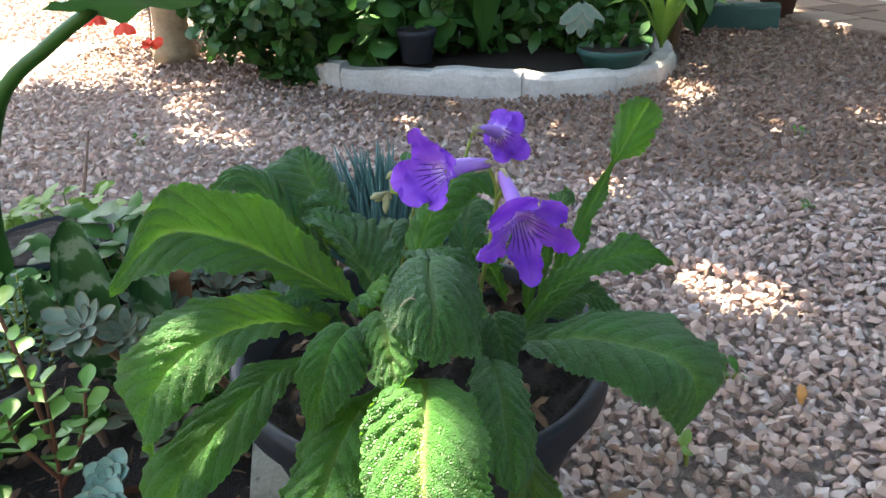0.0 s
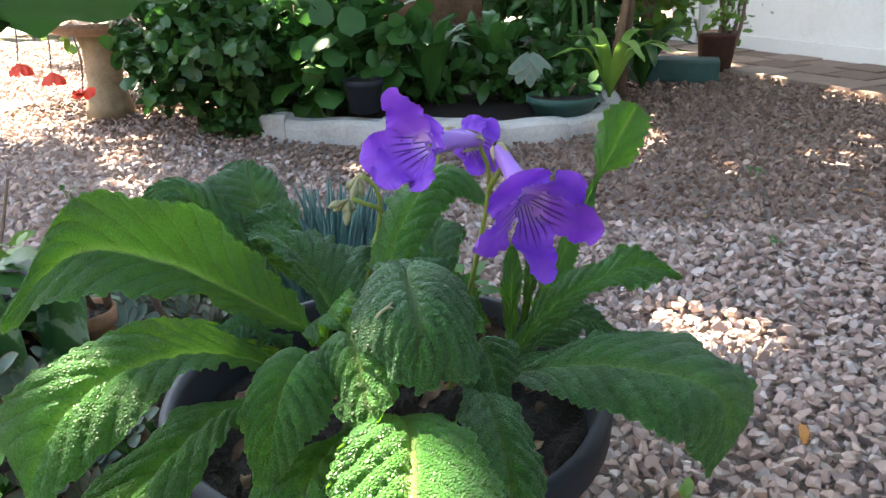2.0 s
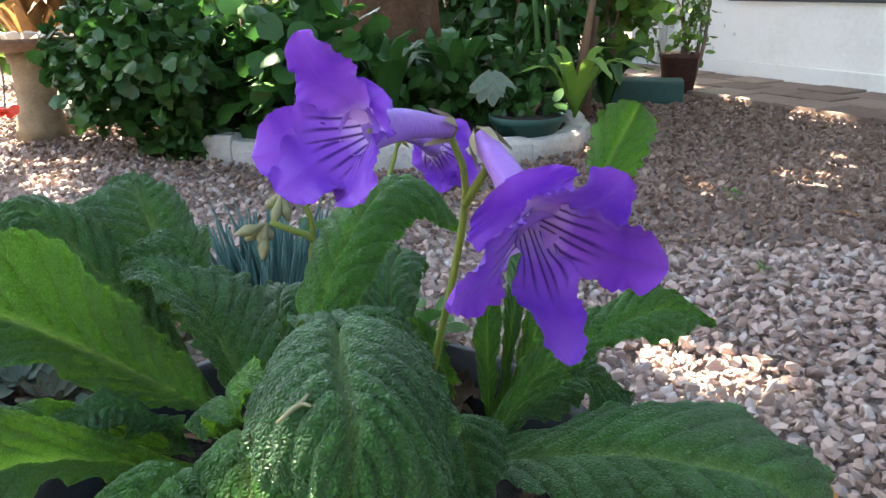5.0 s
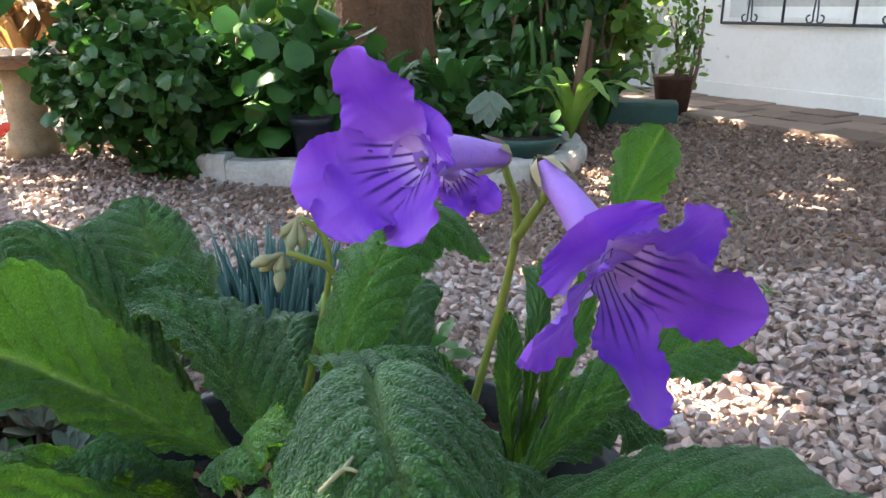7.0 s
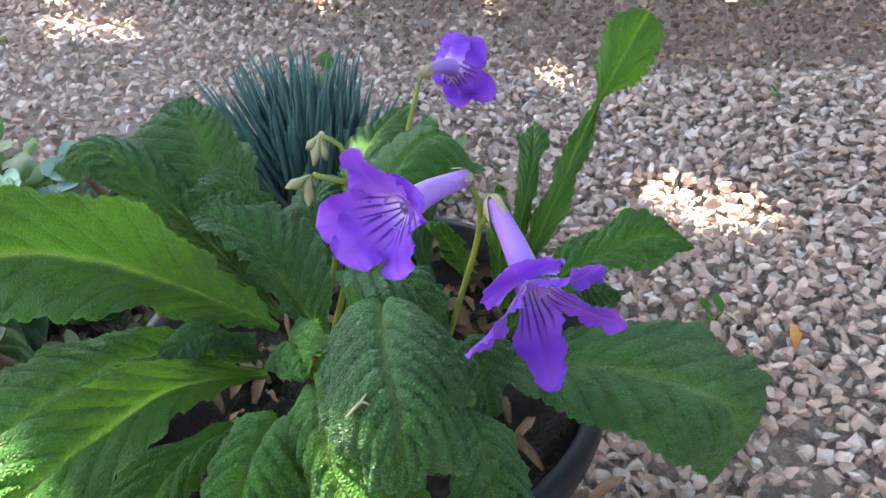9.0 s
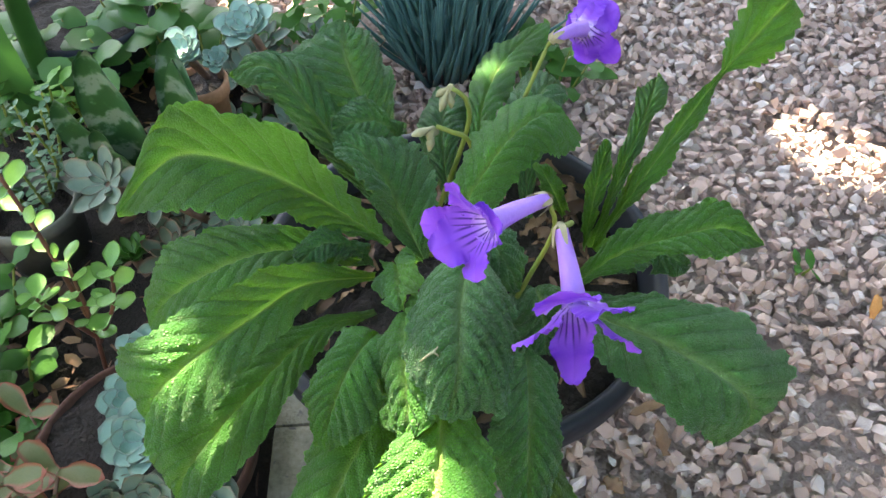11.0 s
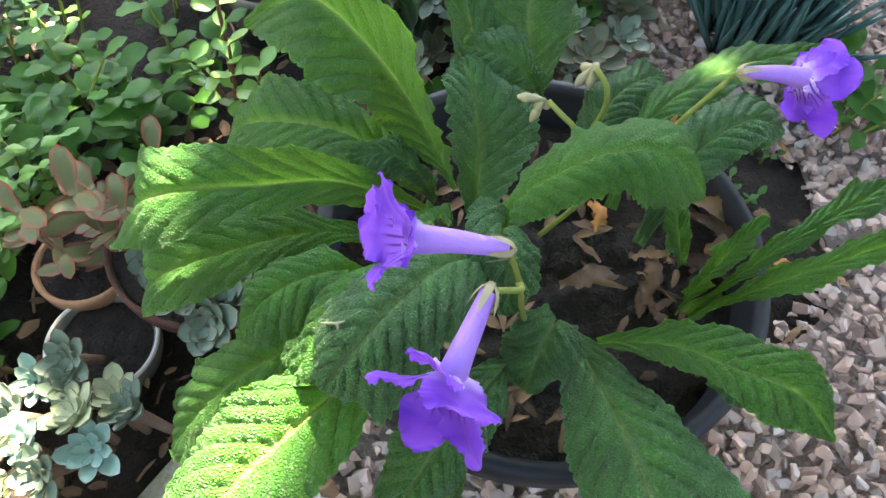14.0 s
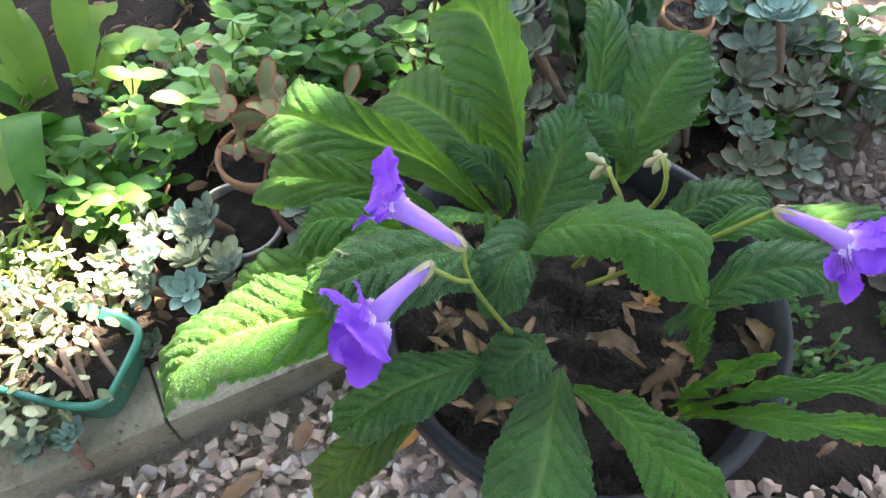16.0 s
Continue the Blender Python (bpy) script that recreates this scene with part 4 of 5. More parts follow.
# pale rimmed pot with trailing grey rosettes
round_pot((-.026, .512, .0), .048, .038, .06, GREY_POT, "small grey pot with a pale rim and dry soil", rim_mat=PALE_RIM, rim=.003)
frng = np.random.default_rng(3)
for i, (x, y, z, r) in enumerate([(.065, .505, .10, .022), (.078, .468, .10, .022), (.045, .470, .105, .024), (.015, .430, .10, .022), (.076, .431, .11, .020), (.045, .430, .11, .02), (.10, .395, .085, .018),
                                  (.02, .475, .10, .02), (.05, .50, .085, .018), (-.01, .455, .085, .02), (.06, .395, .09, .018), (-.02, .41, .085, .02), (.03, .39, .09, .018), (.135, .400, .07, .015), (.15, .375, .065, .015), (.12, .43, .075, .015), (.205, .33, .085, .018), (.20, .36, .075, .016), (.045, .499, .092, .023), (.000, .486, .105, .022)]):
    rosette((x, y, z), r * 1.3, 14, (GHOST, ECHEVERIA, SEDUM, GHOST)[i % 4], "grey-green trailing rosette on a woody stem", (frng.uniform(-.5, .5), frng.uniform(-.6, .2), 1), .003, .34, 30 + i, "trailing rosettes", stem=.05, lift=.8)

# green trough at the kerb with woody cuttings
trough = thing("trough_planter", (.111, .316, .0), "bright green plastic trough planter with trailing woody succulents", "planter")
tv = []
ringpts = 44


def trough_ring(sx, sy, z):
    out = []
    for k in range(ringpts):
        q = 2 * math.pi * k / ringpts
        c, s = math.cos(q), math.sin(q)
        x, y = sx * np.sign(c) * abs(c) ** 0.35, sy * np.sign(s) * abs(s) ** 0.35
        a = math.atan2(.92, .39)
        out.append((0.111 + x * math.cos(a) - y * math.sin(a), .316 + x * math.sin(a) + y * math.cos(a), z))
    return out


for sx_, sy_, z_ in [(.10, .038, .051), (.108, .044, .102), (.113, .049, .104), (.113, .049, .112), (.108, .044, .113), (.104, .041, .090), (.0, .0, .089)]:
    tv += trough_ring(sx_, sy_, z_)
mesh_ob("body", tv, grid_faces(7, ringpts, True), GREEN_PLASTIC, trough)
mesh_ob("soil", trough_ring(.105, .042, .098) + trough_ring(.001, .001, .104), grid_faces(2, ringpts, True), SOIL, trough)
for i in range(16):
    a = np.array([frng.uniform(.08, .15), frng.uniform(.27, .39), .102])
    d = np.array([frng.uniform(-.05, .07), frng.uniform(-.06, .05), 0])
    vf = pipe([a, a + d * .5 + (0, 0, frng.uniform(.01, .045)), a + d + (0, 0, frng.uniform(-.03, .03))], [.0035, .003, .002], 14, 7)
    mesh_ob("woody_stem", vf[0], vf[1], WOODY, trough, uvs=vf[2])
hp = Heap()
sp = np.c_[frng.normal(.085, .034, 420), frng.normal(.325, .04, 420), frng.uniform(.104, .130, 420)]
strew(hp, [blade([(0, 0, 0), (.5, 0, .05), (1, 0, .1)], .3, (0, 0, 1), 5, 4, .5, .5, 3, thick=.15)], sp, frng.normal(size=(420, 3)) + (0, 0, .5), frng.normal(size=(420, 3)) + (0, 0, .3), frng.uniform(.009, .016, 420))
k_ = 240
sq = np.c_[frng.normal(.172, .012, k_), frng.normal(.300, .030, k_), frng.uniform(.056, .118, k_)]
strew(hp, [blade([(0, 0, 0), (.5, 0, .05), (1, 0, .1)], .3, (0, 0, 1), 5, 4, .5, .5, 3, thick=.15)], sq, frng.normal(size=(k_, 3)) + (.4, 0, .2), frng.normal(size=(k_, 3)) + (0, 0, .3), frng.uniform(.010, .018, k_))
tagged(hp.done("sedum_mat", SEDUM), "pale fleshy sedum leaves spilling over the trough", "succulent", kind="stuff")


def leafy(name, at, stems, mat, label, category, height, spread, leaf, wide, per, seed, stem_mat=STALK, lean=(0, 0), group="", tip=3.0, roundness=0.5, droop=0.0, each=True, thick=0.0):
    """An upright herb: stems with pairs of leaves."""
    r = np.random.default_rng(seed + 900)
    ob = thing(name, at, label, category, group)
    hp_ = Heap()
    for s in range(stems):
        q = r.uniform(0, 6.28)
        off = np.array([math.cos(q), math.sin(q), 0]) * spread * math.sqrt(r.uniform(0, 1))
        a = np.array(at) + off * 0.5
        h = height * r.uniform(0.6, 1.1)
        top = np.array(at) + off + (lean[0] * h, lean[1] * h, h)
        line = [a, (a + top) / 2 + r.normal(size=3) * h * 0.06, top]
        vf = pipe(line, [.0022, .0012], 10, 6)
        mesh_ob("stem", vf[0], vf[1], stem_mat, ob, uvs=vf[2])
        path = spline(line, per)
        for k in range(per):
            if k == 0:
                continue
            for sgn in (0, math.pi):
                e = k * 1.57 + sgn + r.uniform(-.4, .4)
                L = leaf * r.uniform(.7, 1.15)
                d = np.array([math.cos(e), math.sin(e), r.uniform(.1, .6) - droop])
                p = path[k]
                up_ = (r.normal() * .25, r.normal() * .25 - .2, 1)
                vf = blade([p, p + d * L * .55, p + d * L - (0, 0, L * .12)], L * wide, up_, 8, 5, .3, roundness, tip, cup=r.uniform(-20, 25), seed=k, ruffle=L * .03, thick=thick)
                if each:
                    mesh_ob("leaf", vf[0], vf[1], mat, ob, uvs=vf[2])
                else:
                    hp_.add(*vf)
    if not each:
        hp_.done("foliage", mat, ob)
    return ob


jade = thing("jade_plant", (-.15, .72, .03), "jade plant with glossy round leaves on thin red stems", "succulent")
jrng = np.random.default_rng(63)
for line, count_ in (([(-.150, .720, .03), (-.140, .730, .12), (-.134, .735, .205)], 8), ([(-.142, .728, .10), (-.162, .718, .15), (-.150, .703, .190)], 6), ([(-.140, .730, .12), (-.155, .742, .22), (-.176, .753, .315)], 8),
                     ([(-.142, .728, .09), (-.112, .740, .15), (-.104, .746, .192)], 6)):
    vf = pipe(line, [.0026, .0015], 12, 7)
    mesh_ob("stem", vf[0], vf[1], RED_STEM, jade, uvs=vf[2])
    path = spline(line, count_ + 2)
    for k in range(count_ // 2, count_ + 2):
        for sgn in (0, math.pi):
            e = k * 1.57 + sgn + jrng.uniform(-.4, .4)
            L = .021 * jrng.uniform(.8, 1.15)
            d = np.array([math.cos(e), math.sin(e), jrng.uniform(.1, .7)])
            vf = blade([path[k], path[k] + d * L * .55, path[k] + d * L], L * .43, (jrng.normal() * .3, jrng.normal() * .3 - .3, 1), 11, 9, .22, .6, 2.6, cup=-16, seed=k, thick=.0026)
            mesh_ob("leaf", vf[0], vf[1], JADE, jade, uvs=vf[2])
for i, (x, y) in enumerate([(-.215, .665), (-.27, .66), (-.30, .74), (-.24, .60), (-.34, .62), (-.36, .52), (-.27, .53)]):
    leafy("ground_herb", (x, y, .02), 4, IVY, "leafy green creeping herb with rounded leaves", "herb", .075, .06, .034, .40, 4, 10 + i, group="creeping herbs", tip=2.6, roundness=.5)
for i, (x, y) in enumerate([(-.17, .44), (-.10, .40), (-.20, .50), (-.06, .36)]):
    leafy("mint_herb", (x, y, .02), 6, IVY if i % 2 else JADE, "bushy green herb with pointed leaves", "herb", .11, .06, .034, .30, 6, 30 + i, group="herbs", tip=2.0, roundness=.4)

leafy("mint_herb", (.000, .300, .03), 9, LIT, "feathery yellow-green herb in the sun", "herb", .09, .05, .016, .2, 9, 37, tip=2.0, each=False)

# bronze succulent in a clay pot
round_pot((-.105, .535, .0), .045, .034, .072, TERRACOTTA, "small weathered clay pot with a bronze succulent")
leafy("bronze_succulent", (-.105, .55, .05), 5, KALANCHOE, "succulent with broad bronze and green leaves edged in red", "succulent", .13, .045, .037, .27, 5, 50, WOODY, tip=2.6, roundness=.55, thick=.003, lean=(.1, .1))
leafy("bronze_succulent", (-.125, .60, .03), 3, KALANCHOE, "succulent with broad bronze leaves lying low in the bed", "succulent", .08, .06, .040, .28, 5, 51, WOODY, tip=2.6, roundness=.55, thick=.003)

# grey rosettes, clay pot, banded leaves, dark pot at the back of the bed
for i, (x, y, z, r) in enumerate([(-.150, .828, .205, .048), (-.118, .845, .185, .036), (-.08, .90, .12, .035), (-.045, .86, .14, .03), (-.150, .985, .13, .04), (-.115, 1.00, .12, .035)]):
    rosette((x, y, z), r, 15, GHOST, "blue-grey rosette with long pointed leaves", (-.1, -.5, .9), .004, .26, 60 + i, "long-leaved rosettes", stem=.10, lift=.5)
round_pot((-.310, .865, .0), .054, .042, .105, GREY_POT, "grey green pot of trailing sedum", low=.028)
round_pot((-.172, 1.042, .06), .031, .024, .105, TERRACOTTA, "small terracotta pot with a blue rosette")
rosette((-.178, 1.036, .205), .034, 20, ECHEVERIA, "powdery blue rosette in a terracotta pot", (-.2, -.4, 1), .005, .42, 70, "rosettes in the bed", .05)
rosette((-.150, 1.050, .190), .020, 16, ECHEVERIA, "powdery blue rosette in a terracotta pot", (.2, -.4, 1), .004, .42, 71, "rosettes in the bed", .04)
rosette((-.160, 1.150, .170), .040, 22, ECHEVERIA, "large powdery blue rosette among the bed's leaves", (-.1, -.4, 1), .005, .42, 72, "rosettes in the bed", .13)
banded = thing("banded_succulent", (-.175, .955, .04), "clump of broad dark green leaves with pale bands", "succulent")
for i, (tx, ty, tz, w_) in enumerate([(-.195, .915, .285, .038), (-.118, .935, .275, .030), (-.24, .955, .25, .030), (-.165, 1.0, .25, .032), (-.275, .93, .20, .022), (-.13, .905, .19, .026), (-.21, .90, .20, .024)]):
    a = np.array([-.175 + (tx + .175) * .25, .955 + (ty - .955) * .25, .04])
    t_ = np.array([tx, ty, tz])
    m_ = (a + t_) / 2 + np.array([(tx + .175) * .25, (ty - .955) * .2, .02])
    vf = blade([a, m_, t_], w_, (-(tx + .175) * 4, -1, .45), 26, 11, .55, .5, 3.0, cup=-40, seed=i, ruffle=.003, thick=.002)
    mesh_ob("leaf", vf[0], vf[1], STRIPED, banded, uvs=vf[2])
round_pot((-.435, 1.195, .0), .092, .075, .12, BLACK_PLASTIC, "black nursery pot at the back of the bed")
leafy("trailing_sedum", (-.315, .900, .08), 11, TRAILING, "feathery blue-green trailing succulent in a grey pot", "succulent", .12, .09, .012, .30, 14, 80, lean=(.15, -.1), tip=2.0, thick=.001, each=False)

# blue chalk sticks
chalk = thing("chalk_sticks", (.02, 1.30, .0), "clump of blue-grey pencil-thin upright succulent leaves", "succulent")
crng = np.random.default_rng(21)
hp = Heap()
for i in range(260):
    q, r = crng.uniform(0, 6.28), math.sqrt(crng.uniform(0, 1))
    a = np.array([.048 + .060 * r * math.cos(q), 1.36 + .060 * r * math.sin(q), .0 + .06 * (1 - r)])
    d = unit(np.array([math.cos(q) * r * .34, math.sin(q) * r * .34, 1]) + crng.normal(size=3) * .22) * crng.uniform(.10, .18)
    vf = pipe([a, a + d * .6, a + d * 1.0 + (0, 0, .01)], [.0035, .0045, .0008], 6, 5)
    mesh_ob("leaf", vf[0], vf[1], SENECIO, chalk, uvs=vf[2])
placed = []
while len(placed) < 62:
    y = crng.uniform(.84, 1.30)
    x = kerb_x(y) - crng.uniform(-.02 if y > 1.0 else .06, .26)
    if any((x - p) ** 2 + (y - q) ** 2 < .024 ** 2 for p, q in placed) or (x > .08 and y < .98):
        continue
    placed.append((x, y))
for i, (x, y) in enumerate(placed):
    rosette((x, y, .060 + .02 * math.sin(i * 2.1)), .040 + .010 * math.sin(i * 1.7), 13, (GHOST, GHOST, DUSKY, GHOST, DUSKY, DUSKY, IVY)[i % 7], "dusky green rosette packed among fallen leaves", (crng.uniform(-.4, .4), crng.uniform(-.5, .1), 1), .003, .30, 90 + i, "dusky rosettes", stem=.04, lift=.9)
leafy("ground_herb", (.055, 1.48, .0), 2, IVY, "single green seedling behind the chalk sticks", "herb", .16, .02, .045, .34, 4, 95, group="seedlings", tip=2.2)
for i, (x, y) in enumerate([(-.40, 1.36), (-.52, 1.42), (-.30, 1.30), (-.62, 1.36), (-.22, 1.30), (.20, 1.30), (-.13, 1.34)]):
    leafy("variegated_herb", (x, y, .0), 5, LIT if i in (1, 3) else IVY, "low creeping plant with soft green leaves", "herb", .09, .07, .05, .28, 4, 100 + i, group="low creeping plants", tip=2.0)
for i, (x, y) in enumerate([(-.42, 1.12), (-.36, 1.20), (-.30, 1.22)]):
    leafy("ground_herb", (x, y, .02), 5, BROAD, "dark rounded crinkled leaves in shade", "herb", .12, .07, .06, .42, 3, 120 + i, group="dark crinkled leaves", tip=3)
stick = pipe([(-.634, 1.575, .0), (-.622, 1.60, .07), (-.612, 1.63, .15)], [.004, .003, .0025], 8, 7)
tagged(mesh_ob("stick", stick[0], stick[1], WOODY, uvs=stick[2]), "thin brown stick standing in the soil", "stick")

# tall arching leaf over the bed
arch = thing("broad_leaf_plant", (-.46, 1.10, .0), "tall plant with a thick arching stalk and broad dark leaves", "plant")
vf = pipe([(-.45, 1.10, .0), (-.44, 1.10, .20), (-.37, 1.09, .36), (-.28, 1.085, .43), (-.214, 1.08, .470)], [.018, .014, .011, .009, .008], 24, 12)
mesh_ob("stalk", vf[0], vf[1], BROAD, arch, uvs=vf[2])
vf = blade([(-.225, 1.08, .466), (-.16, 1.06, .488), (-.05, 1.03, .505), (.05, 1.0, .50)], .075, (-.1, .3, 1), 28, 13, .7, .3, 2.4, cup=10, seed=5, ruffle=.006)
mesh_ob("leaf", vf[0], vf[1], BROAD, arch, uvs=vf[2])
vf = blade([(-.45, 1.06, .02), (-.46, 1.05, .16), (-.44, 1.05, .30), (-.40, 1.06, .36)], .035, (.3, -1, .2), 24, 9, .5, .4, 2.4, cup=-20, seed=6)
mesh_ob("leaf", vf[0], vf[1], BROAD, arch, uvs=vf[2])

# broad bright leaves at the near end of the bed
near = thing("broad_leaf_plant", (-.22, .30, .0), "clump of broad bright green leaves in the sun", "plant")
nrng = np.random.default_rng(31)
for i in range(20):
    q = nrng.uniform(0, 6.28)
    d = np.array([math.cos(q), math.sin(q), 0])
    a = np.array([-.24, .30, .0]) + d * .03
    L = nrng.uniform(.11, .21)
    vf = blade([a, a + d * L * .45 + (0, 0, L * .75), a + d * L + (0, 0, L * .6)], .025, (-d[0] * .5, -d[1] * .5, 1), 18, 7, .25, .5, 3, cup=14, seed=i, ruffle=.004)
    # Two of three leaves take the sunlit colour, the rest a darker green.
    mesh_ob("leaf", vf[0], vf[1], LIT if i % 3 else IVY, near, uvs=vf[2])

# dark undergrowth and red-brown leaf bits behind the pot
urng = np.random.default_rng(52)
for i in range(12):
    q, r = urng.uniform(0, 6.28), math.sqrt(urng.uniform(.05, 1))
    x, y = .17 + .15 * r * math.cos(q), 1.09 + .13 * r * math.sin(q)
    if (x - .205) ** 2 + (y - .835) ** 2 < .185 ** 2:
        continue
    leafy("ground_herb", (x, y, .0), 5, (BROAD, HEDGE, IVY)[i % 3], "tiny dark green moss-like herb in the pot's shade", "herb", .03, .03, .012, .35, 4, 300 + i, group="undergrowth", tip=2.2, each=False)
for i in range(26):
    q, r = urng.uniform(0, 6.28), math.sqrt(urng.uniform(.05, 1))
    x, y = .20 + .17 * r * math.cos(q), 1.08 + .17 * r * math.sin(q)
    if (x - .205) ** 2 + (y - .835) ** 2 < .175 ** 2:
        continue
    e = urng.uniform(0, 6.28)
    d = np.array([math.cos(e), math.sin(e), .1]) * urng.uniform(.008, .02)
    p = np.array([x, y, .016])
    vf = blade([p - d, p + (0, 0, .006), p + d], urng.uniform(.004, .009), (urng.uniform(-.4, .4), .2, 1), 10, 6, .4, .5, 2.6, cup=45, ruffle=.003, seed=i, thick=.0005)
    tagged(mesh_ob("fallen_leaf", vf[0], vf[1], DRY if i % 6 else ORANGE_LEAF, uvs=vf[2]), "curled dry leaf lying on dark soil", "leaf", "fallen leaves")

# weeds and fallen leaves on the gravel
for i, (x, y) in enumerate([(.93, 2.08), (.545, 1.06), (.47, .90), (-.70, 1.98), (.80, 1.62)]):
    leafy("weed", (x, y, .0), 2, IVY if i != 2 else LIT, "tiny green weed sprouting in the gravel", "weed", .022, .015, .022, .3, 2, 140 + i, group="gravel weeds", tip=2)
for i, (x, y) in enumerate([(.43, .66), (.40, .80), (.385, .83), (.36, .74), (.62, 1.02), (.9, 1.5), (.5, 1.4), (.34, .57), (1.1, 1.9), (.72, 1.75), (-.4, 1.8), (.25, .50), (.30, .62), (.21, .56), (.25, .60), (.19, .60), (.23, .66)]):
    q = i * 1.9
    d = np.array([math.cos(q), math.sin(q), .1]) * (.012 + .006 * (i % 3))
    p = np.array([x, y, .018])
    vf = blade([p - d, p + (0, 0, .006), p + d], .007 + .003 * (i % 2), (.2 * math.sin(i), .2, 1), 9, 6, .4, .4, 2.4, cup=40, ruffle=.003, seed=i, thick=.0006)
    tagged(mesh_ob("fallen_leaf", vf[0], vf[1], DRY if i % 4 else ORANGE_LEAF, uvs=vf[2]), "curled dry leaf lying on the gravel", "leaf", "fallen leaves")

# more herbs, litter and twigs over the bed's soil
hrng = np.random.default_rng(41)
for i in range(34):
    y = hrng.uniform(.35, 1.2)
    x = kerb_x(y) - hrng.uniform(.32, .75)
    if (x + .105) ** 2 + (y - .535) ** 2 < .07 ** 2 or (x + .045) ** 2 + (y - .64) ** 2 < .12 ** 2 or (x + .305) ** 2 + (y - .855) ** 2 < .09 ** 2:
        continue
    leafy("ground_herb" if i % 3 else "mint_herb", (x, y, .02), 4 + i % 3, (IVY, JADE, BROAD, IVY, BROAD)[i % 5], "leafy green herb growing out of the dark soil", "herb", hrng.uniform(.05, .12), .05, hrng.uniform(.014, .028), hrng.uniform(.28, .44), 4, 200 + i, group="bed herbs", tip=2.4, each=False)
litter = Heap()
lp = np.c_[hrng.uniform(-.75, .16, 1700), hrng.uniform(.2, 1.38, 1700), hrng.uniform(.034, .046, 1700)]
lp = lp[lp[:, 0] < kerb_x(lp[:, 1]) - .06]
strew(litter, [blade([(0, 0, 0), (.5, 0, .12), (1, 0, 0)], .3, (0, 0, 1), 5, 4, .5, .5, 3, cup=40, seed=1), blade([(0, 0, 0), (.5, .05, .06), (1, 0, .1)], .06, (0, 0, 1), 5, 4, .9, .5, 8, thick=.06)], lp, hrng.normal(size=(len(lp), 3)) * (1, 1, .2), hrng.normal(size=(len(lp), 3)) * .4 + (0, 0, 1), hrng.uniform(.008, .028, len(lp)))
tagged(litter.done("leaf_litter", DRY), "dry leaf litter and twigs strewn over the soil", "leaf litter", kind="stuff")

# ---------------------------------------------------------------- the yard behind
def shrub(name, at, size, leaf, count, mat, label, seed, wide=0.42, stems=6, tip=2.6, shell=0.55, group="", droop=0.2, category="shrub", nu=5, nv=3, kinds=None):
    r = np.random.default_rng(seed + 2000)
    ob = thing(name, (at[0], at[1], 0), label, category, group)
    size = np.array(size, float)
    c = np.array(at, float)
    for s in range(stems):
        q = r.uniform(0, 6.28)
        top = c + np.array([math.cos(q) * size[0] * .6, math.sin(q) * size[1] * .6, r.uniform(0, size[2] * .7)])
        foot = np.array([at[0] + math.cos(q) * size[0] * .15, at[1] + math.sin(q) * size[1] * .15, 0])
        vf = pipe([foot, (foot + top) / 2 + r.normal(size=3) * .04, top], [.012, .008, .004], 10, 6)
        mesh_ob("stem", vf[0], vf[1], WOODY, ob, uvs=vf[2])
    hp_ = Heap()
    hubs = [(unit(r.normal(size=3)) * r.uniform(.25, .75), r.uniform(.26, .50)) for _ in range(15)]
    which = r.integers(0, 15, count)
    d = unit(r.normal(size=(count, 3)))
    p = c + np.array([h[0] for h in hubs])[which] * size + d * size * (np.array([h[1] for h in hubs])[which] * (shell + (1 - shell) * r.uniform(0, 1, count)))[:, None]
    p[:, 2] = np.where(p[:, 2] < .02, r.uniform(.02, .10, count), p[:, 2])
    strew(hp_, kinds or templates(8, wide, nu, nv, tip, seed), p, d * .8 + r.normal(size=(count, 3)) * .6 - (0, 0, droop), d + r.normal(size=(count, 3)) * .5 + (0, 0, .6), leaf * r.uniform(.6, 1.2, count))
    hp_.done("foliage", mat, ob)
    return ob


# curved planter with a whitewashed kerb
edge = spline([(-.46, 2.78), (-.40, 2.60), (-.14, 2.545), (.12, 2.50), (.34, 2.455), (.58, 2.53), (.72, 2.70), (.755, 2.90), (.74, 3.15)], 60)
planter = thing("planter_kerb", (.15, 2.6, 0), "curved whitewashed stone kerb round a planting bed", "kerb", kind="structure")
prng = np.random.default_rng(17)
starts = list(range(0, 60, 9))
for i in starts:
    seg = edge[i:min(i + 10, 60)]
    if len(seg) < 3:
        continue
    t = unit(np.gradient(seg, axis=0))
    nrm = np.c_[-t[:, 1], t[:, 0]]
    top = .064 + prng.uniform(-.010, .010)
    verts = []
    prof = [(0, -.02), (-.003, .03), (.0, top - .012), (.012, top), (.060, top), (.072, top - .012), (.075, -.02)]
    for j, (p, m) in enumerate(zip(seg, nrm)):
        wob = .004 * math.sin(j * 1.3 + i)
        for o, z in prof:
            verts.append((p[0] + m[0] * (o + wob), p[1] + m[1] * (o + wob), z + (.003 * math.sin(j * .9 + i) if z > .02 else 0)))
    k = len(prof)
    mesh_ob("kerb_stone", verts, [tuple(reversed(f)) for f in grid_faces(len(seg), k)] + [tuple(range(k)), tuple(range(len(seg) * k - 1, len(seg) * k - k - 1, -1))], WHITE_KERB, planter, smooth=False)
inner = [(p[0], p[1] + .03, .045) for p in edge] + [(.7, 4.6, .05), (-.5, 4.6, .05)]
tagged(mesh_ob("planter_soil", inner, [tuple(range(len(inner)))], SOIL, smooth=False), "dark soil of the shaded planting bed", "soil", kind="structure")

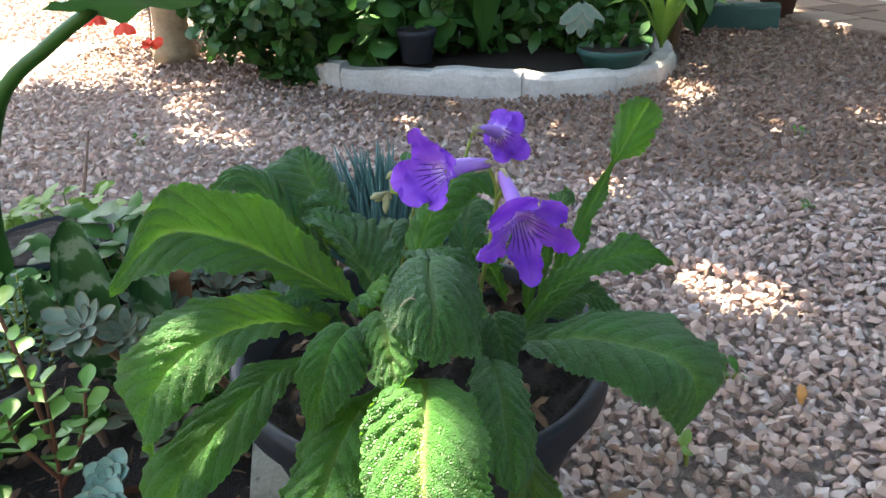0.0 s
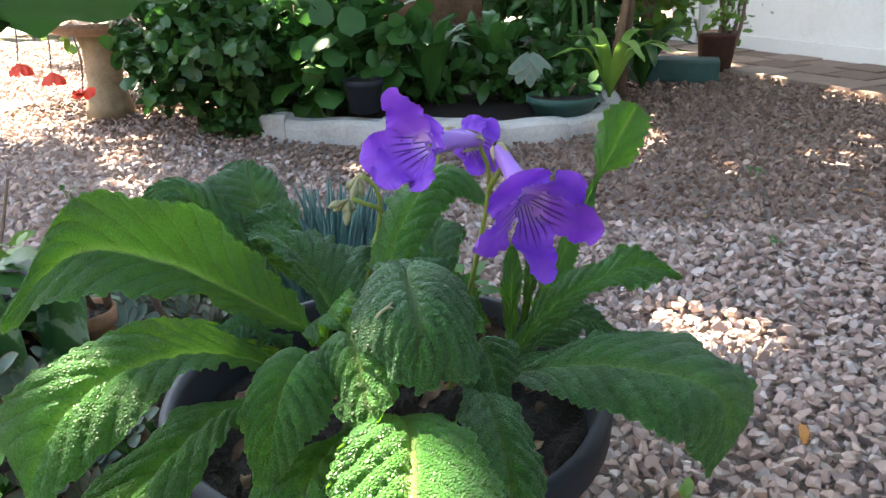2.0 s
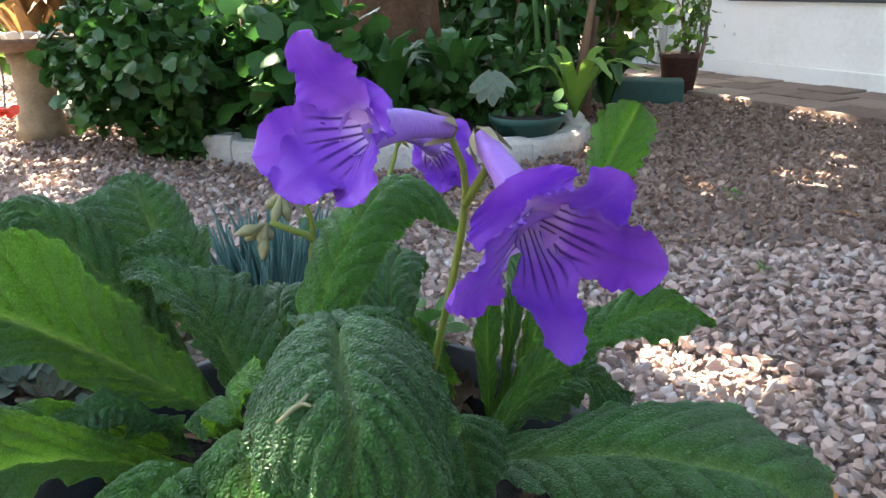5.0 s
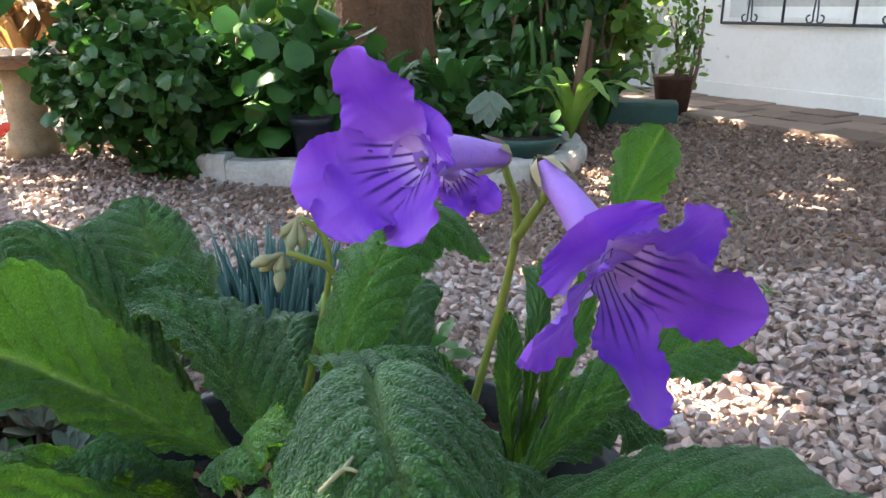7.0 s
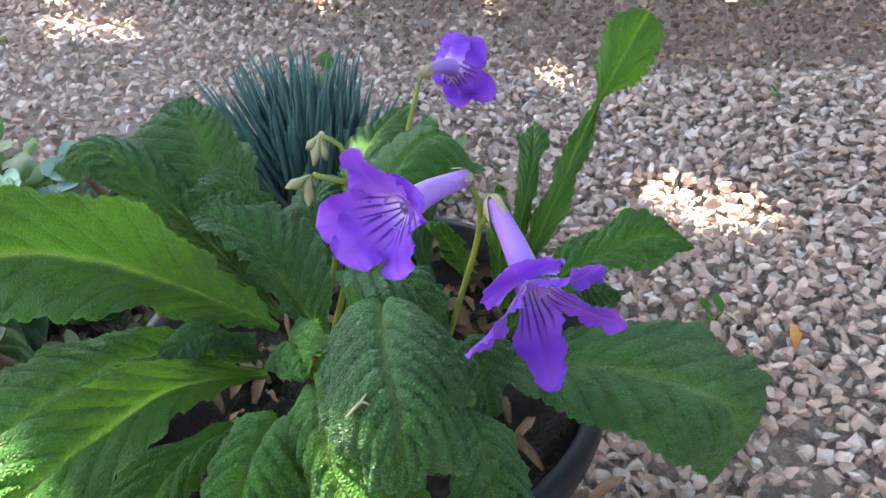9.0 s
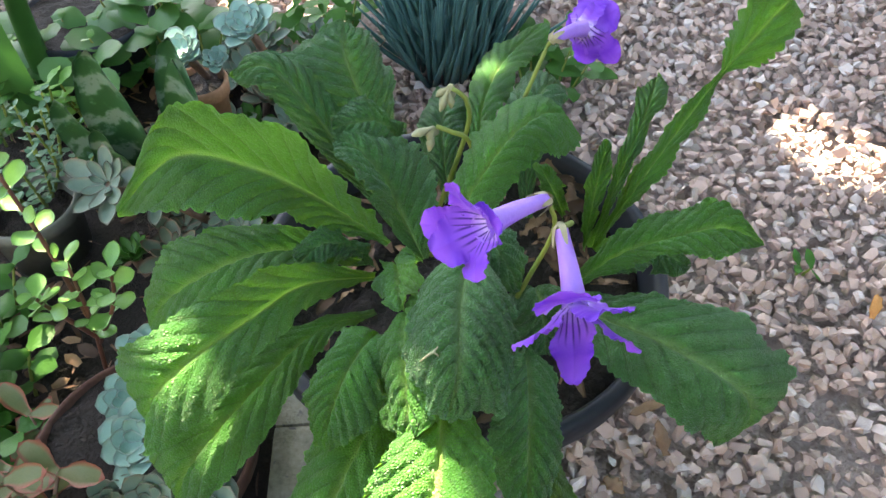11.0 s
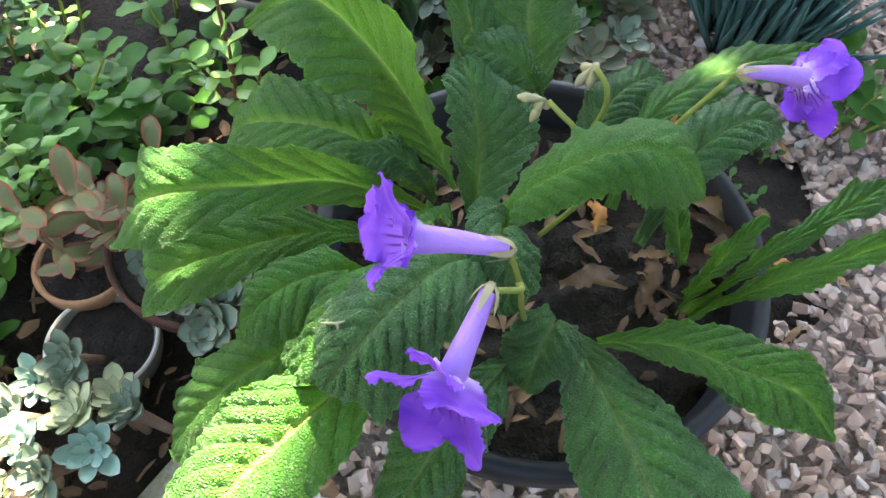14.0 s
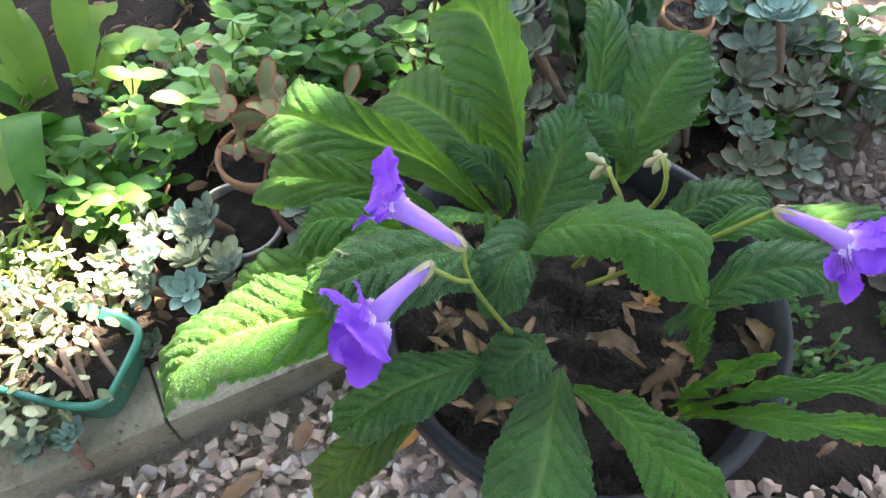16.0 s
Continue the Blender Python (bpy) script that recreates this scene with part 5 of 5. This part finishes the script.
# tree
tree = thing("tree", (.06, 4.05, 0), "old shade tree with a thick reddish brown trunk", "tree")
tv, rings, sides_ = [], 26, 40
for i in range(rings):
    z = 4.2 * i / (rings - 1)
    for k in range(sides_):
        q = 2 * math.pi * k / sides_
        rr = (.215 - .03 * min(z, 1.5)) * (1 + .35 * math.exp(-z * 5)) * (1 + .07 * math.sin(q * 5 + z * 1.2) + .035 * math.sin(q * 13 + z * 2.5) + .02 * math.sin(q * 29 + z * 3))
        tv.append((.06 + rr * math.cos(q), 4.05 + rr * math.sin(q), z))
mesh_ob("trunk", tv, grid_faces(rings, sides_, True), BARK, tree)
trng = np.random.default_rng(9)
LIMB_ENDS = []
for i in range(9):
    q = 2 * math.pi * i / 9 + trng.uniform(-.2, .2)
    end = np.array([-1.6 + math.cos(q) * trng.uniform(1.6, 2.8), 4.05 + math.sin(q) * trng.uniform(1.6, 2.8) + .8, trng.uniform(5.3, 6.3)])
    a = np.array([.06, 4.05, 3.9])
    vf = pipe([a, a + (end - a) * .4 + (0, 0, .35), end], [.12, .07, .025], 16, 10)
    mesh_ob("limb", vf[0], vf[1], BARK, tree, uvs=vf[2])


# the crown's leaves, out of view; gaps among them are placed for sun patches
SUN_GAPS = [((.655, 1.265, 0), .044), ((.74, 1.235, 0), .028), ((.58, 1.31, 0), .04), ((.217, .604, .315), .004), ((.215, .545, .295), .022), ((.255, .555, .305), .009), ((.238, .512, .285), .022), ((.180, .535, .25), .007), ((.080, .606, .330), .004), ((.188, .685, .335), .004), ((.02, .385, .09), .055), ((.075, .340, .10), .070), ((.24, .437, .04), .010),
        ((.183, 1.0, .265), .006), ((-.18, 1.035, .21), .010), ((-.140, .722, .195), .008), ((-.19, .43, .17), .014), ((-.234, .398, .1), .008), ((-.114, .448, .1), .008), ((-.242, .74, .1), .008), ((.22, .457, .05), .014), ((.321, 1.074, 0), .008), ((-.62, 2.10, 0), .034), ((-.50, 2.07, 0), .03), ((1.65, 3.08, 0), .06), ((1.58, 3.2, 0), .05), ((1.47, 3.5, 0), .05),
        ((1.16, 2.28, 0), .02), ((-.86, 2.6, 0), .06), ((.72, 2.6, .08), .05), ((-.23, .31, .18), .032), ((.35, 2.15, 0), .018), ((-.05, 2.2, 0), .018), ((1.3, 3.6, .25), .07), ((1.05, 3.6, .4), .12), ((-.33, .45, .03), .02), ((-.45, .62, .03), .022), ((-.9, 3.3, .5), .10), ((-1.05, 3.5, .4), .12), ((-.5, 2.85, .62), .05), ((-.75, 2.75, .5), .04), ((-.35, 2.8, .55), .03), ((.95, 3.65, .6), .08), ((1.1, 3.7, .6), .07),
        ((.45, 1.75, 0), .025), ((-.75, 2.35, 0), .05), ((1.2, 1.75, 0), .03), ((.9, 2.2, 0), .012), ((1.40, 2.5, 0), .04), ((-.2, 1.45, 0), .04), ((-.32, 1.42, 0), .03)]
grng = np.random.default_rng(77)
for k in range(9):
    SUN_GAPS.append(((grng.uniform(-.5, -.02), grng.uniform(.35, 1.25), .08), grng.uniform(.002, .008)))
for k in range(22):
    SUN_GAPS.append(((grng.uniform(-.95, -.15), grng.uniform(2.5, 2.9), grng.uniform(.15, .60)), grng.uniform(.008, .018)))
for k in range(26):
    SUN_GAPS.append(((grng.uniform(-1.2, 1.5), grng.uniform(2.3, 3.9), grng.uniform(.1, .6)), grng.uniform(.015, .035)))
gap_p = np.array([g[0] for g in SUN_GAPS])
gap_r = np.array([g[1] for g in SUN_GAPS]) + .013
s_dir = np.array(SUN_FROM)
hp = Heap()
side = unit(np.cross(s_dir, (0, 0, 1)))
other = np.cross(side, s_dir)


def free(p, margin):
    rel = p[:, None, :] - gap_p[None]
    along = rel @ s_dir
    miss = np.linalg.norm(rel - along[..., None] * s_dir, axis=2)
    return (miss >= gap_r[None] + margin[:, None]).all(1)


def crown_leaves(p, L, wild, margin):
    foot = p - s_dir * (p[:, 2] / s_dir[2])[:, None]
    keep = ~((foot[:, 0] < -.55) & (foot[:, 1] > 2.55) & (trng.uniform(size=len(p)) < .95))
    p, L = p[keep], L[keep]
    ok = free(p, L * margin)
    p, L = p[ok], L[ok]
    n_ = len(p)
    way = unit(trng.normal(size=(n_, 3)) * (1, 1, .4))
    strew(hp, templates(6, .38, 4, 3, 2.2, 5), p - way * L[:, None] * .5, way, trng.normal(size=(n_, 3)) * wild + s_dir, L)


total = 44000
ground = np.c_[trng.uniform(-2.4, 6.0, total), trng.uniform(-3.4, 6.2, total), np.zeros(total)]
out = np.hypot((ground[:, 0] - 1.0) / 2.35, (ground[:, 1] - 2.2) / 3.1) + .10 * np.sin(3 * np.arctan2(ground[:, 1] - 2.2, ground[:, 0] - 1.0) + .8)
# Reach widened east and south, unseen, to shade the ground and cut bounce light.
reach = np.where((ground[:, 0] > .6) & (ground[:, 1] < 3.0) | (ground[:, 1] < .2), 1.55, 1.06)
ground = ground[out < reach + trng.normal(0, .07, total)]
total = len(ground)
open_west = (ground[:, 0] < -.3) & (ground[:, 1] > 2.75 + trng.uniform(-.3, .3, total)) & (trng.uniform(size=total) < .85)
open_east = (ground[:, 0] > .75) & (ground[:, 0] < 1.5) & (ground[:, 1] > 3.3) & (ground[:, 1] < 4.4) & (trng.uniform(size=total) < .88)
ground = ground[~(open_west | open_east)]
crown_leaves(ground + s_dir * (trng.uniform(5.2, 6.8, len(ground)) / s_dir[2])[:, None], trng.uniform(.13, .22, len(ground)), .45, .42)
# Unseen leaves added overhead and southward to block the open sky's light.
over = 8000
crown_leaves(np.c_[trng.uniform(-1.4, 4.4, over), trng.uniform(-3.6, 3.2, over), trng.uniform(5.2, 6.8, over)], trng.uniform(.16, .26, over), .45, .42)
# Unseen low leaves added round each gap to keep its sun patch small.
for g, r in SUN_GAPS:
    k = 480
    q, rad = trng.uniform(0, 6.28, k), r + trng.uniform(0.0, .17, k)
    p = np.array(g) + s_dir * (trng.uniform(2.1, 2.7, k) / s_dir[2])[:, None] + (side * np.cos(q)[:, None] + other * np.sin(q)[:, None]) * rad[:, None]
    crown_leaves(p, trng.uniform(.035, .08, k), .3, .2)
hp.done("crown", CROWN, tree)

# shrubs
IVY_LEAVES = [blade([(0, 0, 0), (.5, 0, .06 + .03 * k), (1, 0, -.12 + .05 * k)], .5, (0, 0, 1), 11, 7, cup=-14 + 9 * k, seed=k, ruffle=.03, width=[(0, .25), (.1, .75), (.22, 1.0), (.34, .68), (.5, .78), (.62, .88), (.74, .50), (.9, .42), (1, .05)]) for k in range(4)]
shrub("ivy_shrub", (-.52, 2.76, .28), (.37, .32, .33), .047, 3200, HEDGE, "dense shrub with lobed green ivy-like leaves", 1, kinds=IVY_LEAVES)
shrub("broad_leaf_shrub", (-.14, 2.80, .26), (.26, .20, .24), .085, 420, BROAD, "shade plant with large round dark leaves", 3, wide=.46, tip=5, nu=8, nv=5)
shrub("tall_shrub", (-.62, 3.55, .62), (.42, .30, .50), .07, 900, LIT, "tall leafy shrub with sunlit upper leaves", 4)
shrub("fern_shrub", (.66, 3.3, .45), (.30, .3, .5), .09, 800, HEDGE, "thick dark green fern-like shrub", 5, wide=.22, tip=2)
shrub("fern_shrub", (.80, 3.7, .65), (.4, .35, .6), .09, 800, HEDGE, "leafy shrub behind the planting bed", 6, wide=.3, tip=2)
shrub("low_fern", (.10, 3.05, .16), (.34, .26, .18), .085, 600, BROAD, "low dark fern filling the planting bed", 21, wide=.24, tip=2, stems=3)
shrub("low_fern", (.48, 2.95, .14), (.26, .20, .15), .075, 420, HEDGE, "low dark fern filling the planting bed", 22, wide=.26, tip=2, stems=3)
shrub("low_fern", (-.25, 3.1, .2), (.25, .25, .2), .08, 420, HEDGE, "low dark fern filling the planting bed", 23, wide=.3, tip=2, stems=3)
shrub("hedge", (.75, 5.3, .60), (1.0, .35, .65), .10, 1600, HEDGE, "dark leafy hedge behind the planting bed", 26)
shrub("light_shrub", (1.05, 3.75, .40), (.24, .25, .28), .07, 420, LIT, "light green shrub with sunlit leaves", 7, wide=.36)
# These far shrubs look sunlit mainly through their bright leaf colour.
shrub("hedge", (-2.7, 6.6, .45), (1.3, .6, .5), .14, 1100, LIT, "hedge across the far side of the yard, sunlight in its leaf colour", 8)
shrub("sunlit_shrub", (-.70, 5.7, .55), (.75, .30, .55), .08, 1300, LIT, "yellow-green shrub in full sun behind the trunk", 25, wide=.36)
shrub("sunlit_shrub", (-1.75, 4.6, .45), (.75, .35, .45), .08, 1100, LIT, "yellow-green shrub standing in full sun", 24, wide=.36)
shrub("hedge", (1.0, 6.4, 1.0), (1.4, .5, 1.0), .14, 1600, HEDGE, "leafy hedge across the far side of the yard", 9)
shrub("hedge", (-4.6, 5.6, 1.0), (1.3, .6, 1.0), .14, 1200, HEDGE, "leafy hedge across the far side of the yard", 10)


def lance_plant(at, n_, length, half, mat, label, seed, name="lance_leaf_plant", lean=0.6):
    r = np.random.default_rng(seed + 77)
    ob = thing(name, at, label, "plant")
    for i in range(n_):
        q = i * 2.4 + r.uniform(-.3, .3)
        d = np.array([math.cos(q), math.sin(q), 0])
        L = length * r.uniform(.75, 1.1)
        a = np.array(at) + (0, 0, .02)
        s = lean * r.uniform(.5, 1.2)
        vf = blade([a, a + d * L * s * .4 + (0, 0, L * .6), a + d * L * s + (0, 0, L * (.95 - .5 * s))], half, (-d[0] * .6, -d[1] * .6, 1), 16, 7, .25, .45, 2.2, vee=10, cup=0, seed=i, ruffle=.004)
        mesh_ob("leaf", vf[0], vf[1], mat, ob, uvs=vf[2])
    return ob


lance_plant((.12, 2.78, .05), 12, .34, .032, BROAD, "plant with long banded dark green leaves", 1)
lance_plant((.33, 2.95, .05), 10, .36, .034, BROAD, "plant with long glossy dark green leaves", 2)
lance_plant((.70, 2.80, .05), 9, .30, .022, LIT, "clump of narrow arching bright green leaves", 3, lean=.9)
lance_plant((-1.03, 3.02, .325), 42, .30, .014, BROWN_FOLIAGE, "bromeliad with brownish strap leaves in the stone dish", 4, lean=1.0)
lance_plant((-.93, 3.03, .325), 24, .22, .012, BROWN_FOLIAGE, "small bromeliad with brown strap leaves in the stone dish", 44, lean=1.2)
lance_plant((-1.30, 3.55, .1), 30, .60, .024, BROWN_FOLIAGE, "large bromeliad with brown and green strap leaves", 14, lean=.8)
lance_plant((-.95, 3.6, .1), 14, .50, .03, LIT, "strap-leaved plant with sunlit yellow green leaves", 15, lean=.7)
lance_plant((.90, 3.25, .0), 10, .34, .026, HEDGE, "arching strap-leaved plant at the gravel's edge", 5, lean=.9)
pale = thing("pale_lobed_plant", (.45, 2.76, .05), "single pale green lobed leaf hanging over the kerb", "plant")
for i in range(5):
    q = -1.2 + i * .6
    vf = blade([(.436, 2.74, .22), (.436 + .04 * math.sin(q), 2.72, .20 - .035 * math.cos(q)), (.436 + .075 * math.sin(q), 2.71, .19 - .07 * math.cos(q))], .022, (0, -1, .4), 10, 5, .6, .5, 3, seed=i, ruffle=.003)
    mesh_ob("leaf", vf[0], vf[1], GHOST, pale, uvs=vf[2])
for i, (x, y, h) in enumerate([(.60, 3.0, .42), (.64, 3.02, .40), (.68, 2.98, .36)]):
    vf = pipe([(x, y, .03), (x + .01, y, h * .5), (x - .005, y + .01, h)], [.012, .011, .007], 14, 10)
    tagged(mesh_ob("cactus_stem", vf[0], vf[1], HEDGE, uvs=vf[2]), "upright green columnar stem in the planting bed", "succulent", "columnar stems")
for i, (x, y, h, dx) in enumerate([(.74, 3.02, .42, .05), (.78, 3.05, .36, .03)]):
    vf = pipe([(x, y, .03), (x + dx * .4, y, h * .5), (x + dx, y + .02, h)], [.022, .016, .010], 16, 9)
    tagged(mesh_ob("dead_stem", vf[0], vf[1], DRY, uvs=vf[2]), "dry brown plant stem with papery sheaths", "stem", "dry stems")

round_pot((-.075, 2.60, .075), .062, .045, .10, BLACK_PLASTIC, "small dark pot standing on the white kerb")
bowl = round_pot((.53, 2.64, .045), .11, .08, .065, DARK_GREEN_PLASTIC, "shallow dark green bowl on the planting bed")
shrub("bowl_plant", (.55, 2.68, .13), (.11, .08, .05), .04, 80, HEDGE, "small bright green leaves growing in the bowl", 12, stems=3)
tr = box((.93, 3.50, 0), (1.28, 3.64, .09), .012, -.25)
tagged(plain("window_box", tr, DARK_GREEN_PLASTIC), "weathered green trough at the gravel's edge", "planter")
round_pot((1.34, 3.80, .0), .09, .065, .17, BROWN_POT, "brown clay pot at the corner of the paving")
shrub("potted_shrub", (1.36, 3.80, .36), (.14, .12, .24), .040, 170, LIT, "straggly flowering plant in the clay pot", 13, stems=5)

# stump with a stone bowl
stump = thing("garden_pedestal", (-1.06, 2.99, 0), "pale stone pedestal with a shallow dish of white pebbles", "pedestal")
plain("column", lathe([(.001, 0), (.085, 0), (.08, .04), (.062, .12), (.06, .24), (.075, .29), (.001, .29)], (-1.06, 2.99, 0), 28), TAN_STONE, stump, "", True)
plain("dish", lathe([(.001, .29), (.12, .29), (.20, .322), (.206, .335), (.19, .335), (.11, .31), (.001, .31)], (-1.06, 2.99, 0), 32), WOODY, stump, "", True)
for i in range(7):
    v, f = SHAPES[i]
    q = i * .9
    plain("pebble", (v * .03 + np.array([-1.06 + .06 * math.cos(q), 2.99 + .06 * math.sin(q), .335]), f), PALE_RIM, stump)

# red flowers in front of the pedestal
for i, (x, y, z, hang) in enumerate([(-.807, 2.337, .189, 0), (-.92, 2.40, .235, 1), (-1.02, 2.42, .26, 1)]):
    fl = thing("red_flower", (x, y, z), "bright red bloom hanging on a thin stem", "flower", "red blooms")
    vf = pipe([(x - .02, y + .04, z + .15), (x, y + .02, z + .09), (x, y, z + .01)], [.003, .0025, .002], 12, 6)
    mesh_ob("stem", vf[0], vf[1], WOODY, fl, uvs=vf[2])
    for k in range(9):
        q = k * 2.4
        d = np.array([math.cos(q), math.sin(q), -.9 if hang else .3 * math.sin(k)])
        vf = blade([(x, y, z), np.array([x, y, z]) + d * .02, np.array([x, y, z]) + d * .034], .012, (0, -1, .6), 7, 5, .5, .6, 3, seed=k, ruffle=.003)
        mesh_ob("petal", vf[0], vf[1], RED, fl, uvs=vf[2])

# ---------------------------------------------------------------- house wall, paving, window grille
W0, W1 = np.array([1.36, 5.10]), np.array([3.05, 1.88])
wd = unit(W1 - W0)
wn_ = np.array([-abs(wd[1]), -abs(wd[0])])
wang = math.atan2(wd[1], wd[0])
wlen = float(np.linalg.norm(W1 - W0))


def on_wall(name, s0, s1, o0, o1, z0, z1, mat, parent=None, label="", bevel=0.0):
    """A block along the wall: s along it, o out of it towards the yard."""
    vf = box((s0, -o1, z0), (s1, -o0, z1), bevel)
    v = vf[0]
    p = W0[None, :] + v[:, :1] * wd[None, :] + (-v[:, 1:2]) * wn_[None, :]
    return plain(name, (np.c_[p, v[:, 2]], vf[1]), mat, parent, label)


WIN0, WIN1, SILL, HEAD = .87, 3.0, .40, 1.7
wall = thing("wall_house", (W0[0], W0[1], 0), "white painted house wall with faint stains", "wall", kind="structure")
on_wall("wall_panel", .39, WIN0, -.22, 0, -.05, 3.0, WALL_PAINT, wall)
on_wall("wall_panel", WIN1, wlen, -.22, 0, -.05, 3.0, WALL_PAINT, wall)
on_wall("wall_panel", WIN0, WIN1, -.22, 0, -.05, SILL, WALL_PAINT, wall)
on_wall("wall_panel", WIN0, WIN1, -.22, 0, HEAD, 3.0, WALL_PAINT, wall)
on_wall("plinth", .39, wlen, .003, .022, -.05, .085, WALL_PAINT, wall, "grey-white painted plinth", .006)
window = thing("window_1", (*(W0 + wd * 2.0), SILL), "white window behind a wrought iron grille", "window", kind="structure")
on_wall("frame", WIN0, WIN1, -.14, -.10, SILL, SILL + .05, WALL_PAINT, window)
on_wall("pane", WIN0, WIN1, -.125, -.118, SILL + .05, HEAD, PALE_RIM, window)
grille = thing("window_grille", (*(W0 + wd * 2.0), SILL), "black wrought iron window grille with scrolls", "grille")


def wall_point(s, o, z):
    p = W0 + wd * s + wn_ * o
    return (p[0], p[1], z)


GZ = SILL - .025
for s in np.arange(WIN0 - .02, WIN1 + .1, .35):
    vf = pipe([wall_point(s, .03, GZ), wall_point(s, .03, 1.6)], [.006, .006], 4, 6)
    mesh_ob("bar", vf[0], vf[1], IRON, grille)
    for sg in (-1, 1):
        c = s + .165 + sg * .026
        pts = [wall_point(c - sg * .022, .03, GZ + .14)] + [wall_point(c + sg * .020 * math.cos(a) * k, .03, GZ + .028 + .022 * math.sin(a) * k) for a, k in ((2.4, 1), (3.9, 1), (5.2, 1), (6.5, .9), (7.8, .55))]
        vf = pipe(pts, [.004, .004], 18, 5)
        mesh_ob("scroll", vf[0], vf[1], IRON, grille)
vf = pipe([wall_point(WIN0 - .02, .03, GZ), wall_point(WIN1 + .05, .03, GZ)], [.007, .007], 4, 6)
mesh_ob("rail", vf[0], vf[1], IRON, grille)
on_wall("door_post", .17, .385, -.22, .03, -.05, 2.4, WALL_PAINT, None)
bpy.data.objects["door_post"]["kind"] = "structure"
tagged(bpy.data.objects["door_post"], "white painted post at the corner of the house", "post")
pipe_vf = pipe([wall_point(.43, .03, 0), wall_point(.43, .03, 2.4)], [.016, .016], 4, 10)
tagged(mesh_ob("downpipe", pipe_vf[0], pipe_vf[1], WALL_PAINT), "pale downpipe on the house corner", "pipe")

paving = thing("pavement", (W0[0], W0[1], 0), "clay paver strip along the house wall", "pavement", kind="structure")
for i, s in enumerate(np.arange(-.4, wlen - .02, .205)):
    for j, o in enumerate((.03, .235, .44)):
        off = .10 if j % 2 else 0
        on_wall("paver", s + off, s + off + .192, o, o + .192, -.02, .018 + .003 * math.sin(i * 3 + j), PAVER, paving, "", .006)

# plain walls added behind and beside the path, blocking low light from the horizon
for name, lo, hi in (("wall_south", (-6, -3.2, -.05), (6, -3.0, 2.4)), ("wall_west", (-6.2, -3.2, -.05), (-6, 9, 2.2)), ("wall_north", (-6, 8.8, -.05), (6, 9, 1.3)), ("wall_east", (4.0, -3.2, -.05), (4.2, 9, 2.6))):
    tagged(plain(name, box(lo, hi, .01), CONCRETE), "plain plastered wall added to close the yard and block horizon light", "wall", kind="structure")

white_blooms = Heap()
wrng = np.random.default_rng(5)
wp = np.c_[wrng.normal(1.36, .07, 70), wrng.normal(3.74, .06, 70), wrng.uniform(.20, .50, 70)]
strew(white_blooms, templates(3, .5, 5, 4, 3, 3), wp, wrng.normal(size=(70, 3)), wrng.normal(size=(70, 3)) + (0, -1, 0), wrng.uniform(.014, .028, 70))
tagged(white_blooms.done("white_blossom", PALE_RIM), "small white blossoms scattered over the potted plant", "flower", kind="stuff")

# ---------------------------------------------------------------- gravel stones beside the pot
yard = thing("gravel_patch", (0.47, 0.7, 0), "angular pinkish grey stones lying beside the plant pot", "gravel", kind="structure")
STONES = []
for i, (v, f) in enumerate(SHAPES):
    me = bpy.data.meshes.new("stone")
    me.from_pydata([tuple(p) for p in v], [], f)
    me.materials.append(GRAVEL)
    STONES.append(me)
count = 0
for spec in scatter(near_box[0], near_box[1], near_box[2], near_box[3], 0.0195, 0.0112, 0.009):
    if count >= 290:
        break
    count += 1
    st = new("stone", STONES[count % len(STONES)])
    st.parent = yard
    st.matrix_parent_inverse = Matrix.Translation(yard.location).inverted()
    st.matrix_basis = pose(spec[0], spec[1], spec[3] + 0.006, rng.uniform(-45, 45), rng.uniform(-45, 45), rng.uniform(0, 360)) @ Matrix.Scale(spec[2], 4)
